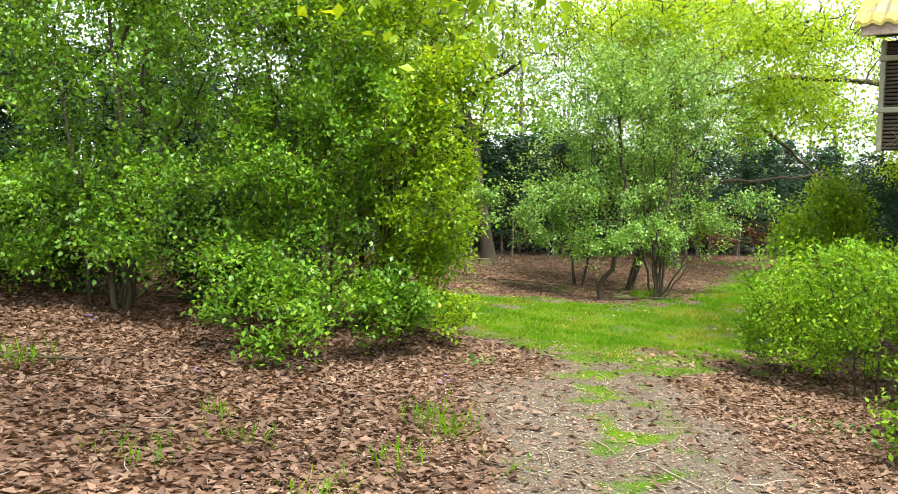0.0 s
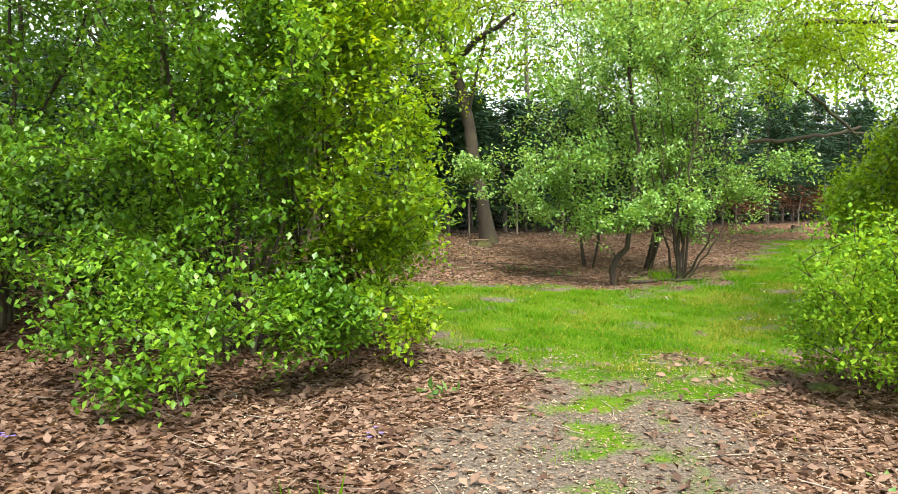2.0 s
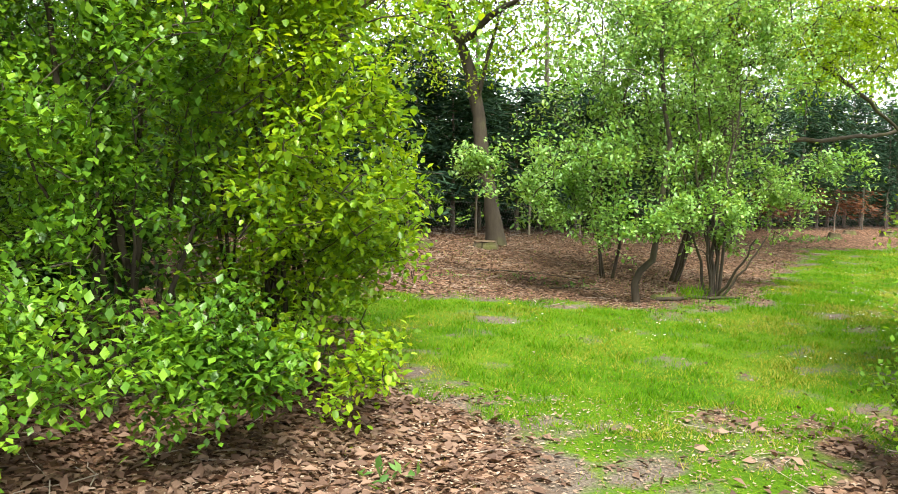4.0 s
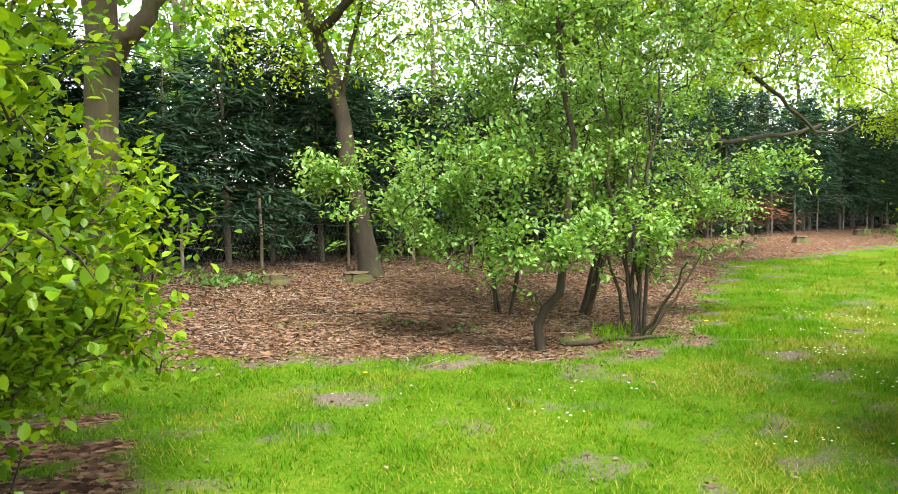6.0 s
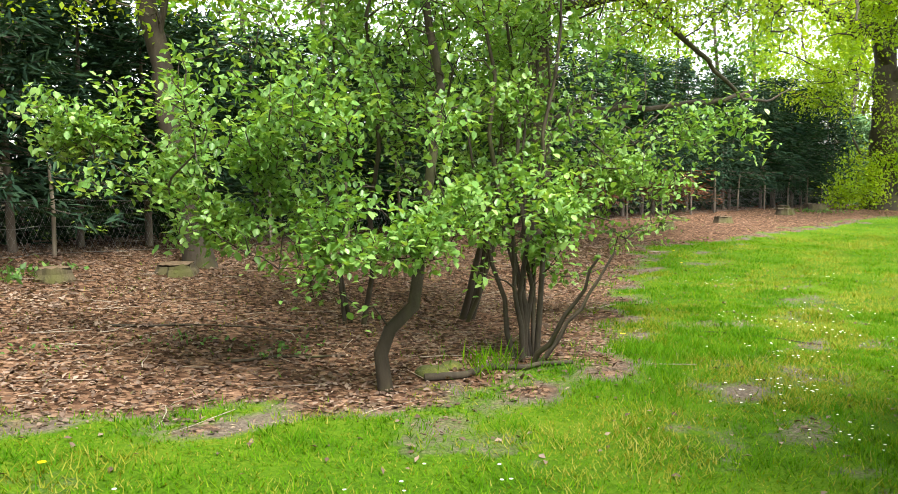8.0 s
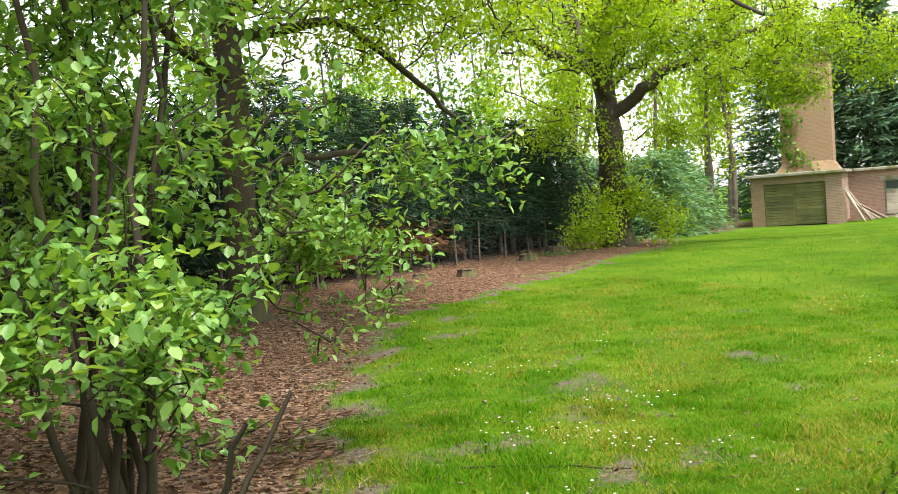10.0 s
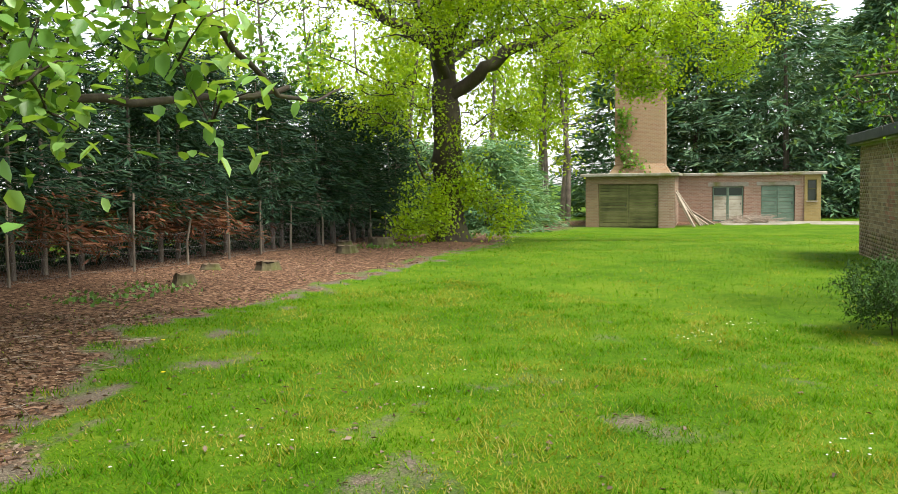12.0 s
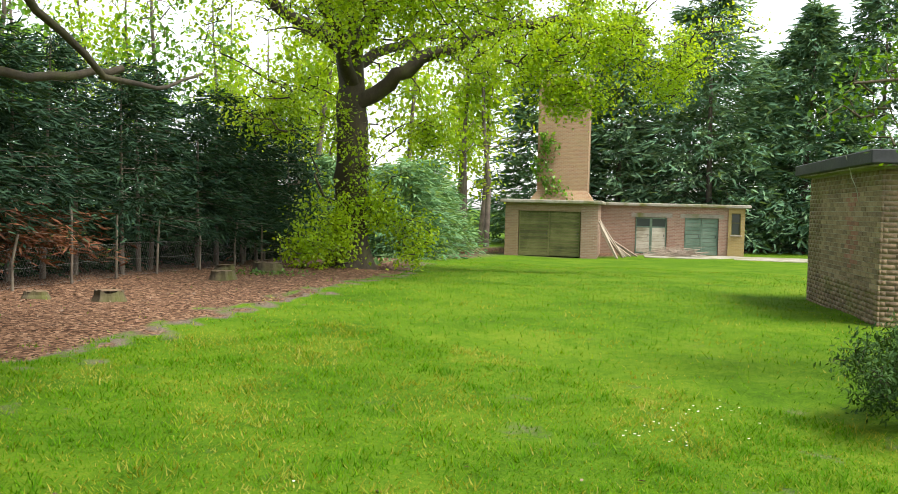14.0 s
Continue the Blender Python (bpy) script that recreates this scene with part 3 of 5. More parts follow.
shrub("shrub", "dense rounded light green bush with bare twigs low down", 26, (4.1, 8.2, 0), [((3.95, 8.5, 0.85), (1.05, 0.95, 0.62)), ((4.75, 7.8, 1.0), (1.05, 1.0, 0.62)), ((4.9, 6.7, 0.7), (0.8, 0.75, 0.5)), ((3.5, 8.9, 0.6), (0.6, 0.6, 0.45)), ((5.2, 8.6, 1.1), (0.8, 0.8, 0.6))], LEAF_BUSH, 2000, 27, 0.05, (0.045, 0.028), 22, 0.011, splay=0.9, gaps=0.38, gap_size=0.3, shell=0.78, floor=0.2)
shrub("shrub", "low bright green bush beside the path", 35, (3.35, 5.7, 0), [((3.3, 5.6, 0.3), (0.5, 0.55, 0.32)), ((3.8, 6.3, 0.42), (0.55, 0.55, 0.42))], LEAF_BUSH, 300, 30, 0.06, (0.055, 0.033), 8, 0.01, gaps=0.35)
shrub("shrub", "yellow-green leafy shrub beside the timber hut", 27, (4.85, 11.5, 0), [((4.85, 11.5, 1.25), (0.65, 0.7, 1.0))], LEAF_YELLOW, 420, 36, 0.09, (0.055, 0.034), 6, 0.02)
shrub("shrub", "low light green bush at the lawn's edge", 28, (6.2, 14.0, 0), [((6.2, 14.0, 0.4), (0.6, 0.6, 0.4))], LEAF_BUSH, 150, 40, 0.06, (0.042, 0.022), 5, 0.01, gaps=0.2)
shrub("shrub", "low dark evergreen bush beside the brick shed", 29, (14.4, 19.7, 0), [((14.4, 19.7, 0.4), (0.8, 0.7, 0.42)), ((15.3, 19.2, 0.5), (0.8, 0.7, 0.5))], LEAF_EVERGREEN, 420, 56, 0.06, (0.05, 0.016), 6, 0.012, gaps=0.2)

# low bushes in dark leaf, added to give the shrubs a shaded interior
for k, (x, y, w) in enumerate([(-4.5, 10.7, 1.1), (-2.6, 10.9, 1.0), (-6.4, 10.4, 1.2)]):
    shrub("undergrowth_bush", "low evergreen bush, added dark to stand for the shade inside the shrubs", 36 + k, (x, y, 0), [((x, y, 0.75), (w, 0.6, 0.75))], LEAF_EVERGREEN, 260, 36, 0.09, (0.07, 0.045), 6, 0.015, gaps=0.2, group="undergrowth behind the shrubs")

# ---- the cherry clump on the leaf litter ----
crook = [((2.63, 15.2, -0.05), 0.053), ((2.60, 15.2, 0.22), 0.047), ((2.66, 15.2, 0.38), 0.043), ((2.82, 15.25, 0.52), 0.043), ((2.86, 15.32, 0.72), 0.039), ((2.96, 15.55, 1.25), 0.035), ((3.1, 15.85, 2.0), 0.033), ((3.02, 15.9, 2.4), 0.028), ((2.95, 15.9, 3.1), 0.027), ((3.0, 16.0, 4.2), 0.016)]
shrub("cherry_tree", "small cherry with a crooked mossy trunk and fresh leaves", 31, (2.63, 15.2, 0), [((2.2, 15.4, 1.65), (1.4, 1.0, 0.75)), ((2.9, 15.8, 3.3), (1.4, 1.2, 1.3)), ((1.6, 15.6, 1.25), (0.9, 0.7, 0.55)), ((2.6, 15.0, 1.0), (0.8, 0.4, 0.4)), ((0.65, 15.9, 1.6), (0.55, 0.5, 0.4))], LEAF_CHERRY, 1050, 14, 0.055, (0.058, 0.038), 0, 0.03, "tree", own_stems=[crook], oval=True, level=0.8, gaps=0.6, gap_size=0.4, shell=0.25, bark=BARK_DARK, floor=0.5)
shrub("cherry_tree", "multi-stemmed cherry clump with fresh green leaves", 32, (3.72, 15.74, 0.07), [((3.7, 16.4, 2.0), (1.1, 0.95, 1.0)), ((4.0, 16.3, 3.6), (1.7, 1.4, 1.3)), ((3.6, 15.4, 1.15), (0.75, 0.5, 0.45)), ((4.05, 16.1, 1.0), (0.5, 0.45, 0.4)), ((5.1, 17.7, 1.55), (0.75, 0.7, 0.9))], LEAF_CHERRY, 1250, 14, 0.055, (0.058, 0.038), 11, 0.023, "tree", oval=True, level=0.8, bow=-0.12, gaps=0.6, gap_size=0.4, shell=0.25, splay=0.3, floor=0.5)
shrub("cherry_tree", "slender-stemmed cherry behind the clump", 33, (2.57, 17.4, 0.03), [((2.6, 17.3, 2.2), (1.3, 1.1, 1.1)), ((2.4, 17.3, 3.8), (1.5, 1.3, 1.3))], LEAF_CHERRY, 440, 15, 0.075, (0.062, 0.04), 3, 0.026, "tree", oval=True, level=0.8, bow=-0.1, splay=0.2, gaps=0.6, gap_size=0.4, shell=0.3, floor=0.9)
shrub("cherry_tree", "dark-stemmed cherry behind the clump", 34, (3.57, 17.84, 0.03), [((3.8, 17.9, 2.3), (1.4, 1.2, 1.2)), ((4.2, 17.8, 4.0), (1.6, 1.4, 1.4)), ((6.0, 17.6, 1.8), (0.5, 0.42, 0.42))], LEAF_CHERRY, 500, 15, 0.075, (0.062, 0.04), 4, 0.032, "tree", oval=True, level=0.8, bow=-0.1, splay=0.2, gaps=0.6, gap_size=0.4, shell=0.3, floor=0.9)


# ---- trees ----
def tree(name, label, seed, trunk, limbs, blobs, mat, targets, per, spread, leaf, bark=None, twig=0.02, gaps=0.45, shell=0.3, flare=1.5, moss=0.0, gap_size=1.4):
    """A tree: a trunk with a flared foot, limbs as given, branches and leaves in the blobs."""
    rng = np.random.default_rng(seed)
    base = np.array(trunk[0][0], float)
    root = thing(name, label, "tree", base + np.array([0, 0, float(cross_fall(base[0]))]))
    bark = bark or BARK_OAK
    p = np.array([q for q, _ in trunk], float)
    r = np.array([q for _, q in trunk], float)
    k = 26
    s = np.linspace(0, len(p) - 1, k)
    px = np.stack([np.interp(s, np.arange(len(p)), p[:, i]) for i in range(3)], 1)
    px[1:-1, :2] += rng.normal(size=(k - 2, 2)) * r[0] * 0.05
    rx = np.interp(s, np.arange(len(p)), r) * (1 + (flare - 1) * np.exp(-(px[:, 2] - base[2]) / 0.25)) * (1 + 0.04 * rng.normal(size=k))
    px[0, 2] -= 0.1
    v, f = tubes([list(zip(px, rx))], 18)
    wob = np.array([noise.noise(Vector((q[0] * 3.1, q[1] * 3.1, q[2] * 1.2))) for q in v])
    ring = np.repeat(px, 18, axis=0)
    v = ring + (v - ring) * (1 + 0.16 * wob[:, None])
    part_np("trunk", v - base, f, bark, root, smooth=True)
    if moss:
        low = [(q, w * 1.05 + 0.008 - 0.05 * w * max(0.0, (q[2] - base[2]) / moss) ** 2) for q, w in zip(px, rx) if q[2] < base[2] + moss]
        low[-1] = (low[-1][0], low[-1][1] * 0.85)
        v, f = tubes(low and [low], 18)
        ring = np.repeat(np.array([q for q, _ in low]), 18, axis=0)
        wob = np.array([noise.noise(Vector(q) * 5) for q in v])
        v = ring + (v - ring) * (0.99 + 0.1 * wob[:, None])
        part_np("moss", v - base, f, MOSS, root, "yellow-green moss round the foot", smooth=True)
    lines = [list(zip(px[k // 3:], rx[k // 3:]))]
    for ln in limbs:
        q = np.array([a for a, _ in ln], float)
        w = np.array([a for _, a in ln], float)
        n = 4 * len(q)
        t = np.linspace(0, len(q) - 1, n)
        q2 = np.stack([np.interp(t, np.arange(len(q)), q[:, i]) for i in range(3)], 1)
        w2 = np.interp(t, np.arange(len(q)), w)
        q2[1:-1] += rng.normal(size=(n - 2, 3)) * w2[1:-1, None] * 0.35
        v, f = tubes([list(zip(q2, w2))], 9)
        part_np("limb", v - base, f, bark, root, smooth=True)
        lines.append(list(zip(q2, w2)))
    n0 = len(lines)
    if targets:
        pts = crown_points(rng, blobs, targets, shell, gaps, gap_size)
        twigs = branch_out(rng, lines, pts, twig, 0.1)
        v, f = tubes(lines[n0:])
        tagged(part_np("branching", v - base, f, bark, root), kind="stuff")
        v, f = twig_leaves(rng, twigs, per, spread, leaf[0], leaf[1])
        tagged(part_np("foliage", v - base, f, mat, root), kind="stuff")
    return root


tree("tree", "pale grey-brown trunk with moss round its foot", 41, [((-1.88, 16.9, gl(-1.88, 16.9)), 0.195), ((-1.88, 16.9, 0.8), 0.175), ((-1.9, 16.95, 2.0), 0.17), ((-1.88, 17.0, 3.0), 0.17), ((-1.88, 17.0, 5.0), 0.18), ((-1.9, 17.0, 7.5), 0.13)],
     [[((-1.9, 16.95, 2.55), 0.13), ((-1.6, 16.9, 2.95), 0.11), ((-1.0, 16.8, 3.6), 0.09), ((0.2, 16.7, 4.6), 0.05)], [((-1.95, 17, 4), 0.12), ((-2.6, 16.4, 5), 0.08), ((-3.4, 15.6, 5.6), 0.04)]],
     [((-1.9, 16.4, 5.6), (3.0, 3.0, 1.8)), ((-1.2, 15.2, 4.4), (1.6, 1.2, 0.5))], LEAF_YELLOW, 600, 22, 0.13, (0.075, 0.045), moss=0.34)
tree("tree", "leaning grey-brown tree in front of the conifer hedge", 42, [((0.95, 20.0, gl(0.95, 20.0)), 0.14), ((0.82, 20.0, 1.0), 0.125), ((0.65, 20.0, 1.8), 0.12), ((0.57, 20.1, 2.5), 0.12), ((0.38, 20.1, 3.3), 0.1), ((0.05, 20.1, 4.1), 0.085), ((-0.8, 20.0, 6), 0.06)],
     [[((0.55, 20.05, 2.7), 0.04), ((0.75, 20.0, 3.6), 0.032), ((1.1, 19.9, 4.8), 0.02)], [((0.2, 20.1, 3.7), 0.08), ((0.8, 19.6, 4.1), 0.06), ((1.5, 19.0, 4.5), 0.03)]],
     [((0.4, 19.8, 5.2), (2.8, 2.2, 1.7)), ((0.6, 19.6, 3.6), (1.6, 1.3, 0.8))], LEAF_OAK, 640, 22, 0.13, (0.08, 0.048), bark=BARK_DARK)
tree("tree", "tall oak with a long bare broken limb", 43, [((6.3, 25.4, gl(6.3, 25.4)), 0.25), ((6.3, 25.4, 1.5), 0.23), ((6.35, 25.4, 3.2), 0.22), ((6.3, 25.5, 5.0), 0.18), ((6.4, 25.5, 8), 0.1)],
     [[((6.35, 25.4, 2.3), 0.065), ((7.6, 25.8, 2.55), 0.056), ((9.2, 26.4, 2.6), 0.05), ((10.4, 26.8, 2.76), 0.046), ((11.2, 27.1, 2.95), 0.04)],
      [((6.3, 25.4, 4.2), 0.1), ((8.0, 25.2, 4.5), 0.065), ((9.6, 26.0, 3.6), 0.048), ((10.8, 26.6, 2.8), 0.036), ((11.6, 27.0, 2.75), 0.024), ((12.3, 27.4, 3.05), 0.015)],
      [((6.3, 25.4, 3.6), 0.1), ((5.0, 24.0, 4.3), 0.07), ((4.2, 22.6, 4.4), 0.04)], [((6.3, 25.4, 4.6), 0.1), ((8.6, 23.6, 5.2), 0.07), ((10.2, 22.4, 5.0), 0.035)], [((6.3, 25.4, 4.9), 0.1), ((5.4, 22.6, 5.6), 0.07), ((4.4, 19.8, 5.6), 0.035)], [((6.3, 25.4, 5.0), 0.1), ((7.4, 22.6, 5.9), 0.07), ((7.8, 19.6, 5.9), 0.03)]],
     [((6.3, 24.6, 6.4), (4.6, 4.4, 2.4)), ((9.0, 23.6, 4.6), (2.6, 2.2, 1.0)), ((4.5, 22.6, 4.8), (2.2, 1.6, 0.9)), ((9.6, 26.4, 5.0), (2.4, 1.8, 1.2)), ((4.0, 19.6, 5.6), (2.6, 2.6, 0.9)), ((7.6, 20.4, 5.8), (2.4, 2.6, 0.9))], LEAF_OAK, 2500, 22, 0.16, (0.1, 0.06), bark=BARK_DARK)
tree("oak_tree", "big spreading oak in fresh yellow-green leaf with a leafy trunk", 44, [((20.6, 36.2, gl(20.6, 36.2)), 0.48), ((20.6, 36.2, 1.6), 0.42), ((20.6, 36.2, 3.2), 0.4), ((20.6, 36.3, 4.6), 0.36), ((20.4, 36.4, 8), 0.25), ((20.4, 36.4, 11), 0.1)],
     [[((20.6, 36.2, 4.0), 0.22), ((21.5, 35.2, 5.0), 0.19), ((22.8, 34.2, 5.9), 0.15), ((24.6, 32.8, 6.4), 0.1), ((26.6, 31.5, 6.2), 0.05)], [((20.6, 36.2, 4.6), 0.2), ((18.6, 34.6, 6.2), 0.14), ((16.4, 32.0, 6.6), 0.09), ((15.2, 29.6, 5.6), 0.05), ((14.4, 28.4, 4.7), 0.02)],
      [((20.5, 36.3, 5.2), 0.18), ((20.2, 33.6, 6.8), 0.12), ((19.8, 30.6, 6.8), 0.08), ((19.6, 28.4, 5.6), 0.04)], [((20.5, 36.3, 5.4), 0.18), ((17.6, 37.0, 7.0), 0.12), ((15.2, 37.4, 7.4), 0.06)], [((20.5, 36.3, 5.0), 0.16), ((23.4, 37.0, 6.4), 0.11), ((26, 37.4, 6.6), 0.05)]],
     [((20.5, 35.6, 7.8), (6.0, 5.6, 3.0)), ((24.6, 33.2, 5.7), (3.2, 2.6, 1.3)), ((18.0, 31.6, 6.0), (3.0, 2.6, 1.3)), ((20.9, 35.5, 2.2), (0.8, 0.7, 1.6)), ((19.6, 35.7, 1.2), (0.8, 0.7, 0.8)), ((21.6, 35.6, 1.2), (0.8, 0.7, 0.9)), ((19.0, 35.4, 0.5), (1.0, 0.8, 0.5)), ((21.6, 35.2, 0.6), (0.9, 0.8, 0.6)), ((18.4, 35.6, 3.6), (1.9, 1.2, 1.0)), ((22.2, 35.2, 3.4), (0.9, 0.8, 0.6)), ((26.6, 31.4, 5.6), (2.6, 2.2, 1.5)), ((24.8, 32.4, 4.4), (1.2, 1.0, 0.6)), ((17.2, 29.8, 6.0), (2.6, 2.4, 0.9)), ((21.4, 30.6, 6.0), (2.6, 2.2, 1.2))], LEAF_OAK, 3300, 24, 0.2, (0.105, 0.07), twig=0.026, gaps=0.52, bark=BARK_DARK)
# the highest, widest blob is an unseen crown added to shade the left shrubs
tree("tree", "tree with a branch of fresh leaves hanging over the way", 45, [((-3.4, 1.6, 0), 0.16), ((-3.4, 1.6, 2), 0.14), ((-3.3, 1.7, 4.5), 0.1), ((-3.2, 2.2, 6.6), 0.05)], [[((-3.4, 1.6, 3.0), 0.04), ((-2.0, 2.6, 3.3), 0.02), ((-0.6, 3.4, 2.7), 0.007), ((0.5, 3.9, 2.25), 0.003)]],
     [((-0.15, 3.8, 2.28), (0.75, 0.4, 0.16)), ((-2.2, 2.6, 4.4), (1.6, 1.4, 0.6)), ((-2.0, 3.4, 6.2), (3.4, 2.6, 1.2))], LEAF_YELLOW, 420, 16, 0.13, (0.075, 0.046), gaps=0.3, twig=0.008)
tree("tree", "light green tree beyond the brick shed", 46, [((17.8, 18.4, 0), 0.14), ((17.7, 18.4, 2.2), 0.12), ((17.6, 18.5, 5.0), 0.06)], [[((17.7, 18.4, 2.4), 0.05), ((16.6, 19.5, 2.9), 0.035), ((15.3, 20.8, 2.75), 0.012)]],
     [((15.6, 20.6, 2.75), (0.8, 0.7, 0.75)), ((17.2, 19.0, 4.2), (1.5, 1.3, 1.0))], LEAF_MID, 260, 18, 0.1, (0.07, 0.04))


# ---- conifers ----
def conifer(name, label, seed, where, tall, wide, mat, branches, sprays, spray, bare=0.0, trunk_r=0.07, tip=0.15, category="conifer", bark=None, dead=0.0, group="", base_w=1.0, tier=0.0):
    """A conifer: trunk, whorled drooping branches, flat needle sprays; dead brown sprays low down where asked."""
    rng = np.random.default_rng(seed)
    root = thing(name, label, category, where, group=group)
    lean = rng.normal(size=2) * 0.02 * tall
    p = np.stack([np.linspace(0, lean[0], 8), np.linspace(0, lean[1], 8), np.linspace(-0.1, tall, 8)], 1)
    v, f = tubes([list(zip(p, np.linspace(trunk_r, 0.01, 8)))], 8)
    part_np("trunk", v, f, bark or BARK_CONIFER, root, smooth=True)
    u = rng.random(branches) ** 1.15
    h = bare + (tall - bare) * u
    if tier:
        h = np.round(h / tier) * tier + rng.normal(size=branches) * tier * 0.13
    out = wide * (tip + (1 - tip) * (1 - u) ** 0.8) * rng.uniform(0.65, 1.15, branches)
    out *= np.where(h < bare + 0.25 * (tall - bare), base_w, 1.0)
    a = rng.uniform(0, 6.283, branches)
    d = np.stack([np.cos(a), np.sin(a), 0 * a], 1)
    start = np.stack([np.interp(h, p[:, 2], p[:, 0]), np.interp(h, p[:, 2], p[:, 1]), h], 1)
    end = start + d * out[:, None]
    end[:, 2] += out * rng.uniform(-0.25, 0.15, branches)
    midp = (start + end) / 2
    midp[:, 2] += out * 0.08
    v, f = tubes([[(start[i], 0.008), (end[i], 0.004)] for i in range(0, branches, 2)])
    tagged(part_np("branching", v, f, bark or BARK_CONIFER, root), kind="stuff")
    s = rng.uniform(0.25, 1.05, (branches, sprays))[..., None]
    at = start[:, None] + (end - start)[:, None] * s + rng.normal(size=(branches, sprays, 3)) * np.array([0.07, 0.07, 0.06]) * wide ** 0.5
    way = d[:, None] + rng.normal(size=(branches, sprays, 3)) * np.array([0.55, 0.55, 0.3]) + np.array([0, 0, -0.22])
    at, way = at.reshape(-1, 3), way.reshape(-1, 3)
    low = (at[:, 2] < dead * np.repeat(rng.uniform(0.55, 1.15, branches), sprays)) & (rng.random(len(at)) < 0.85)
    for sel, m, nm in ((~low, mat, "needles"), (low, NEEDLE_DEAD, "dead_needles")):
        if sel.sum() > 3:
            v, f = leaf_arrays(rng, at[sel], way[sel], spray[0], spray[1], 0.3, False, 0.6)
            tagged(part_np(nm, v, f, m, root), kind="stuff")
    return root


rng = np.random.default_rng(8)
run = np.array(FENCE, float)
seg = np.hypot(*np.diff(run, axis=0).T)
along = np.concatenate([[0], np.cumsum(seg)])


def fence_point(s, off=0.0):
    x, y = np.interp(s, along, run[:, 0]), np.interp(s, along, run[:, 1])
    x2, y2 = np.interp(s + 0.5, along, run[:, 0]), np.interp(s + 0.5, along, run[:, 1])
    d = np.array([x2 - x, y2 - y])
    d = d / max(1e-6, np.hypot(*d))
    return x - d[1] * off, y + d[0] * off


s = 0.3
while s < along[-1] - 0.6:
    off = rng.uniform(0.5, 1.1)
    x, y = fence_point(s, off)
    dead = rng.uniform(1.1, 1.7) if 7.6 < x < 13.0 and rng.random() < 0.75 else 0.0
    conifer("hedge_conifer", "dark green hedge conifer with a bare lower trunk" if not dead else "hedge conifer with dead brown lower branches", int(s * 100), (x, y, gz(x, y)), rng.uniform(2.9, 3.6) + (0.75 if x > 7 else 0), rng.uniform(1.2, 1.6), NEEDLE, 120, 36, (0.22, 0.036),
            bare=rng.uniform(0.5, 0.95) if not dead else 0.55, trunk_r=0.055, dead=dead, group="conifer hedge behind the fence", tip=0.25, tier=0.3)
    s += rng.uniform(0.8, 1.1)
# a second row, added as a dark backdrop that hides the bright ground behind
s = 0.0
while s < along[-1] + 3:
    x, y = fence_point(min(s, along[-1] - 0.6), 2.6 + rng.uniform(-0.3, 0.3))
    conifer("hedge_conifer", "dark green conifer added behind the hedge as a dark backdrop", int(s * 100) + 7, (x, y, gz(x, y)), rng.uniform(2.7, 3.5), 1.5, NEEDLE, 95, 15, (0.42, 0.09), bare=0.05, trunk_r=0.06, group="conifer hedge behind the fence", tip=0.12)
    s += 1.5


# ---- wire fence ----
def wire_fence():
    steel = rough_stuff("fence_wire", [(0.3, (0.12, 0.12, 0.11)), (0.8, (0.25, 0.25, 0.23))], 30, 0.5, 0.1)
    wood = rough_stuff("fence_post_wood", [(0.3, (0.10, 0.08, 0.06)), (0.6, (0.2, 0.165, 0.12)), (0.9, (0.32, 0.27, 0.2))], 20, bump=0.6, stretch=(1, 1, 0.1), random_part=0.3)
    rng = np.random.default_rng(9)
    root = thing("wire_fence", "low sagging chain-link fence on thin wooden posts", "fence", (0, 0, 0))
    s = 0.2
    while s < along[-1] - 0.4:
        x, y = fence_point(s)
        z = gz(x, y)
        t = rng.uniform(0.8, 1.45)
        p = np.array([[x, y, z - 0.1], [x + rng.normal() * 0.01, y, z + t * 0.5], [x + rng.normal() * 0.03, y + rng.normal() * 0.03, z + t]])
        v, f = tubes([list(zip(p, (0.026, 0.023, 0.02)))], 7)
        part_np("post", v, f, wood, root)
        s += rng.uniform(1.2, 1.8)
    lines = []
    ss = np.arange(0.2, along[-1] - 0.5, 0.3)
    pts = np.array([fence_point(q) for q in ss])
    zz = height(pts[:, 0], pts[:, 1])
    for h in (0.04, 0.34, 0.64):
        lines.append([(np.array([x, y, z + h + 0.015 * math.sin(3 * k)]), 0.0022) for k, ((x, y), z) in enumerate(zip(pts, zz))])
    k = 0
    while k < len(ss) - 3:
        for sub in range(4):
            a0, a1 = ss[k] + sub * 0.075, ss[k] + sub * 0.075 + 0.3
            for u, w in ((a0, a1), (a1, a0)):
                (x0, y0), (x1, y1) = fence_point(u), fence_point(w)
                lines.append([(np.array([x0, y0, zz[k] + 0.04]), 0.0013), (np.array([x1, y1, zz[k] + 0.64]), 0.0013)])
        k += 1
    v, f = tubes(lines)
    tagged(part_np("wire_mesh", v, f, steel, root, "fine rusty wire mesh"), kind="stuff")


wire_fence()

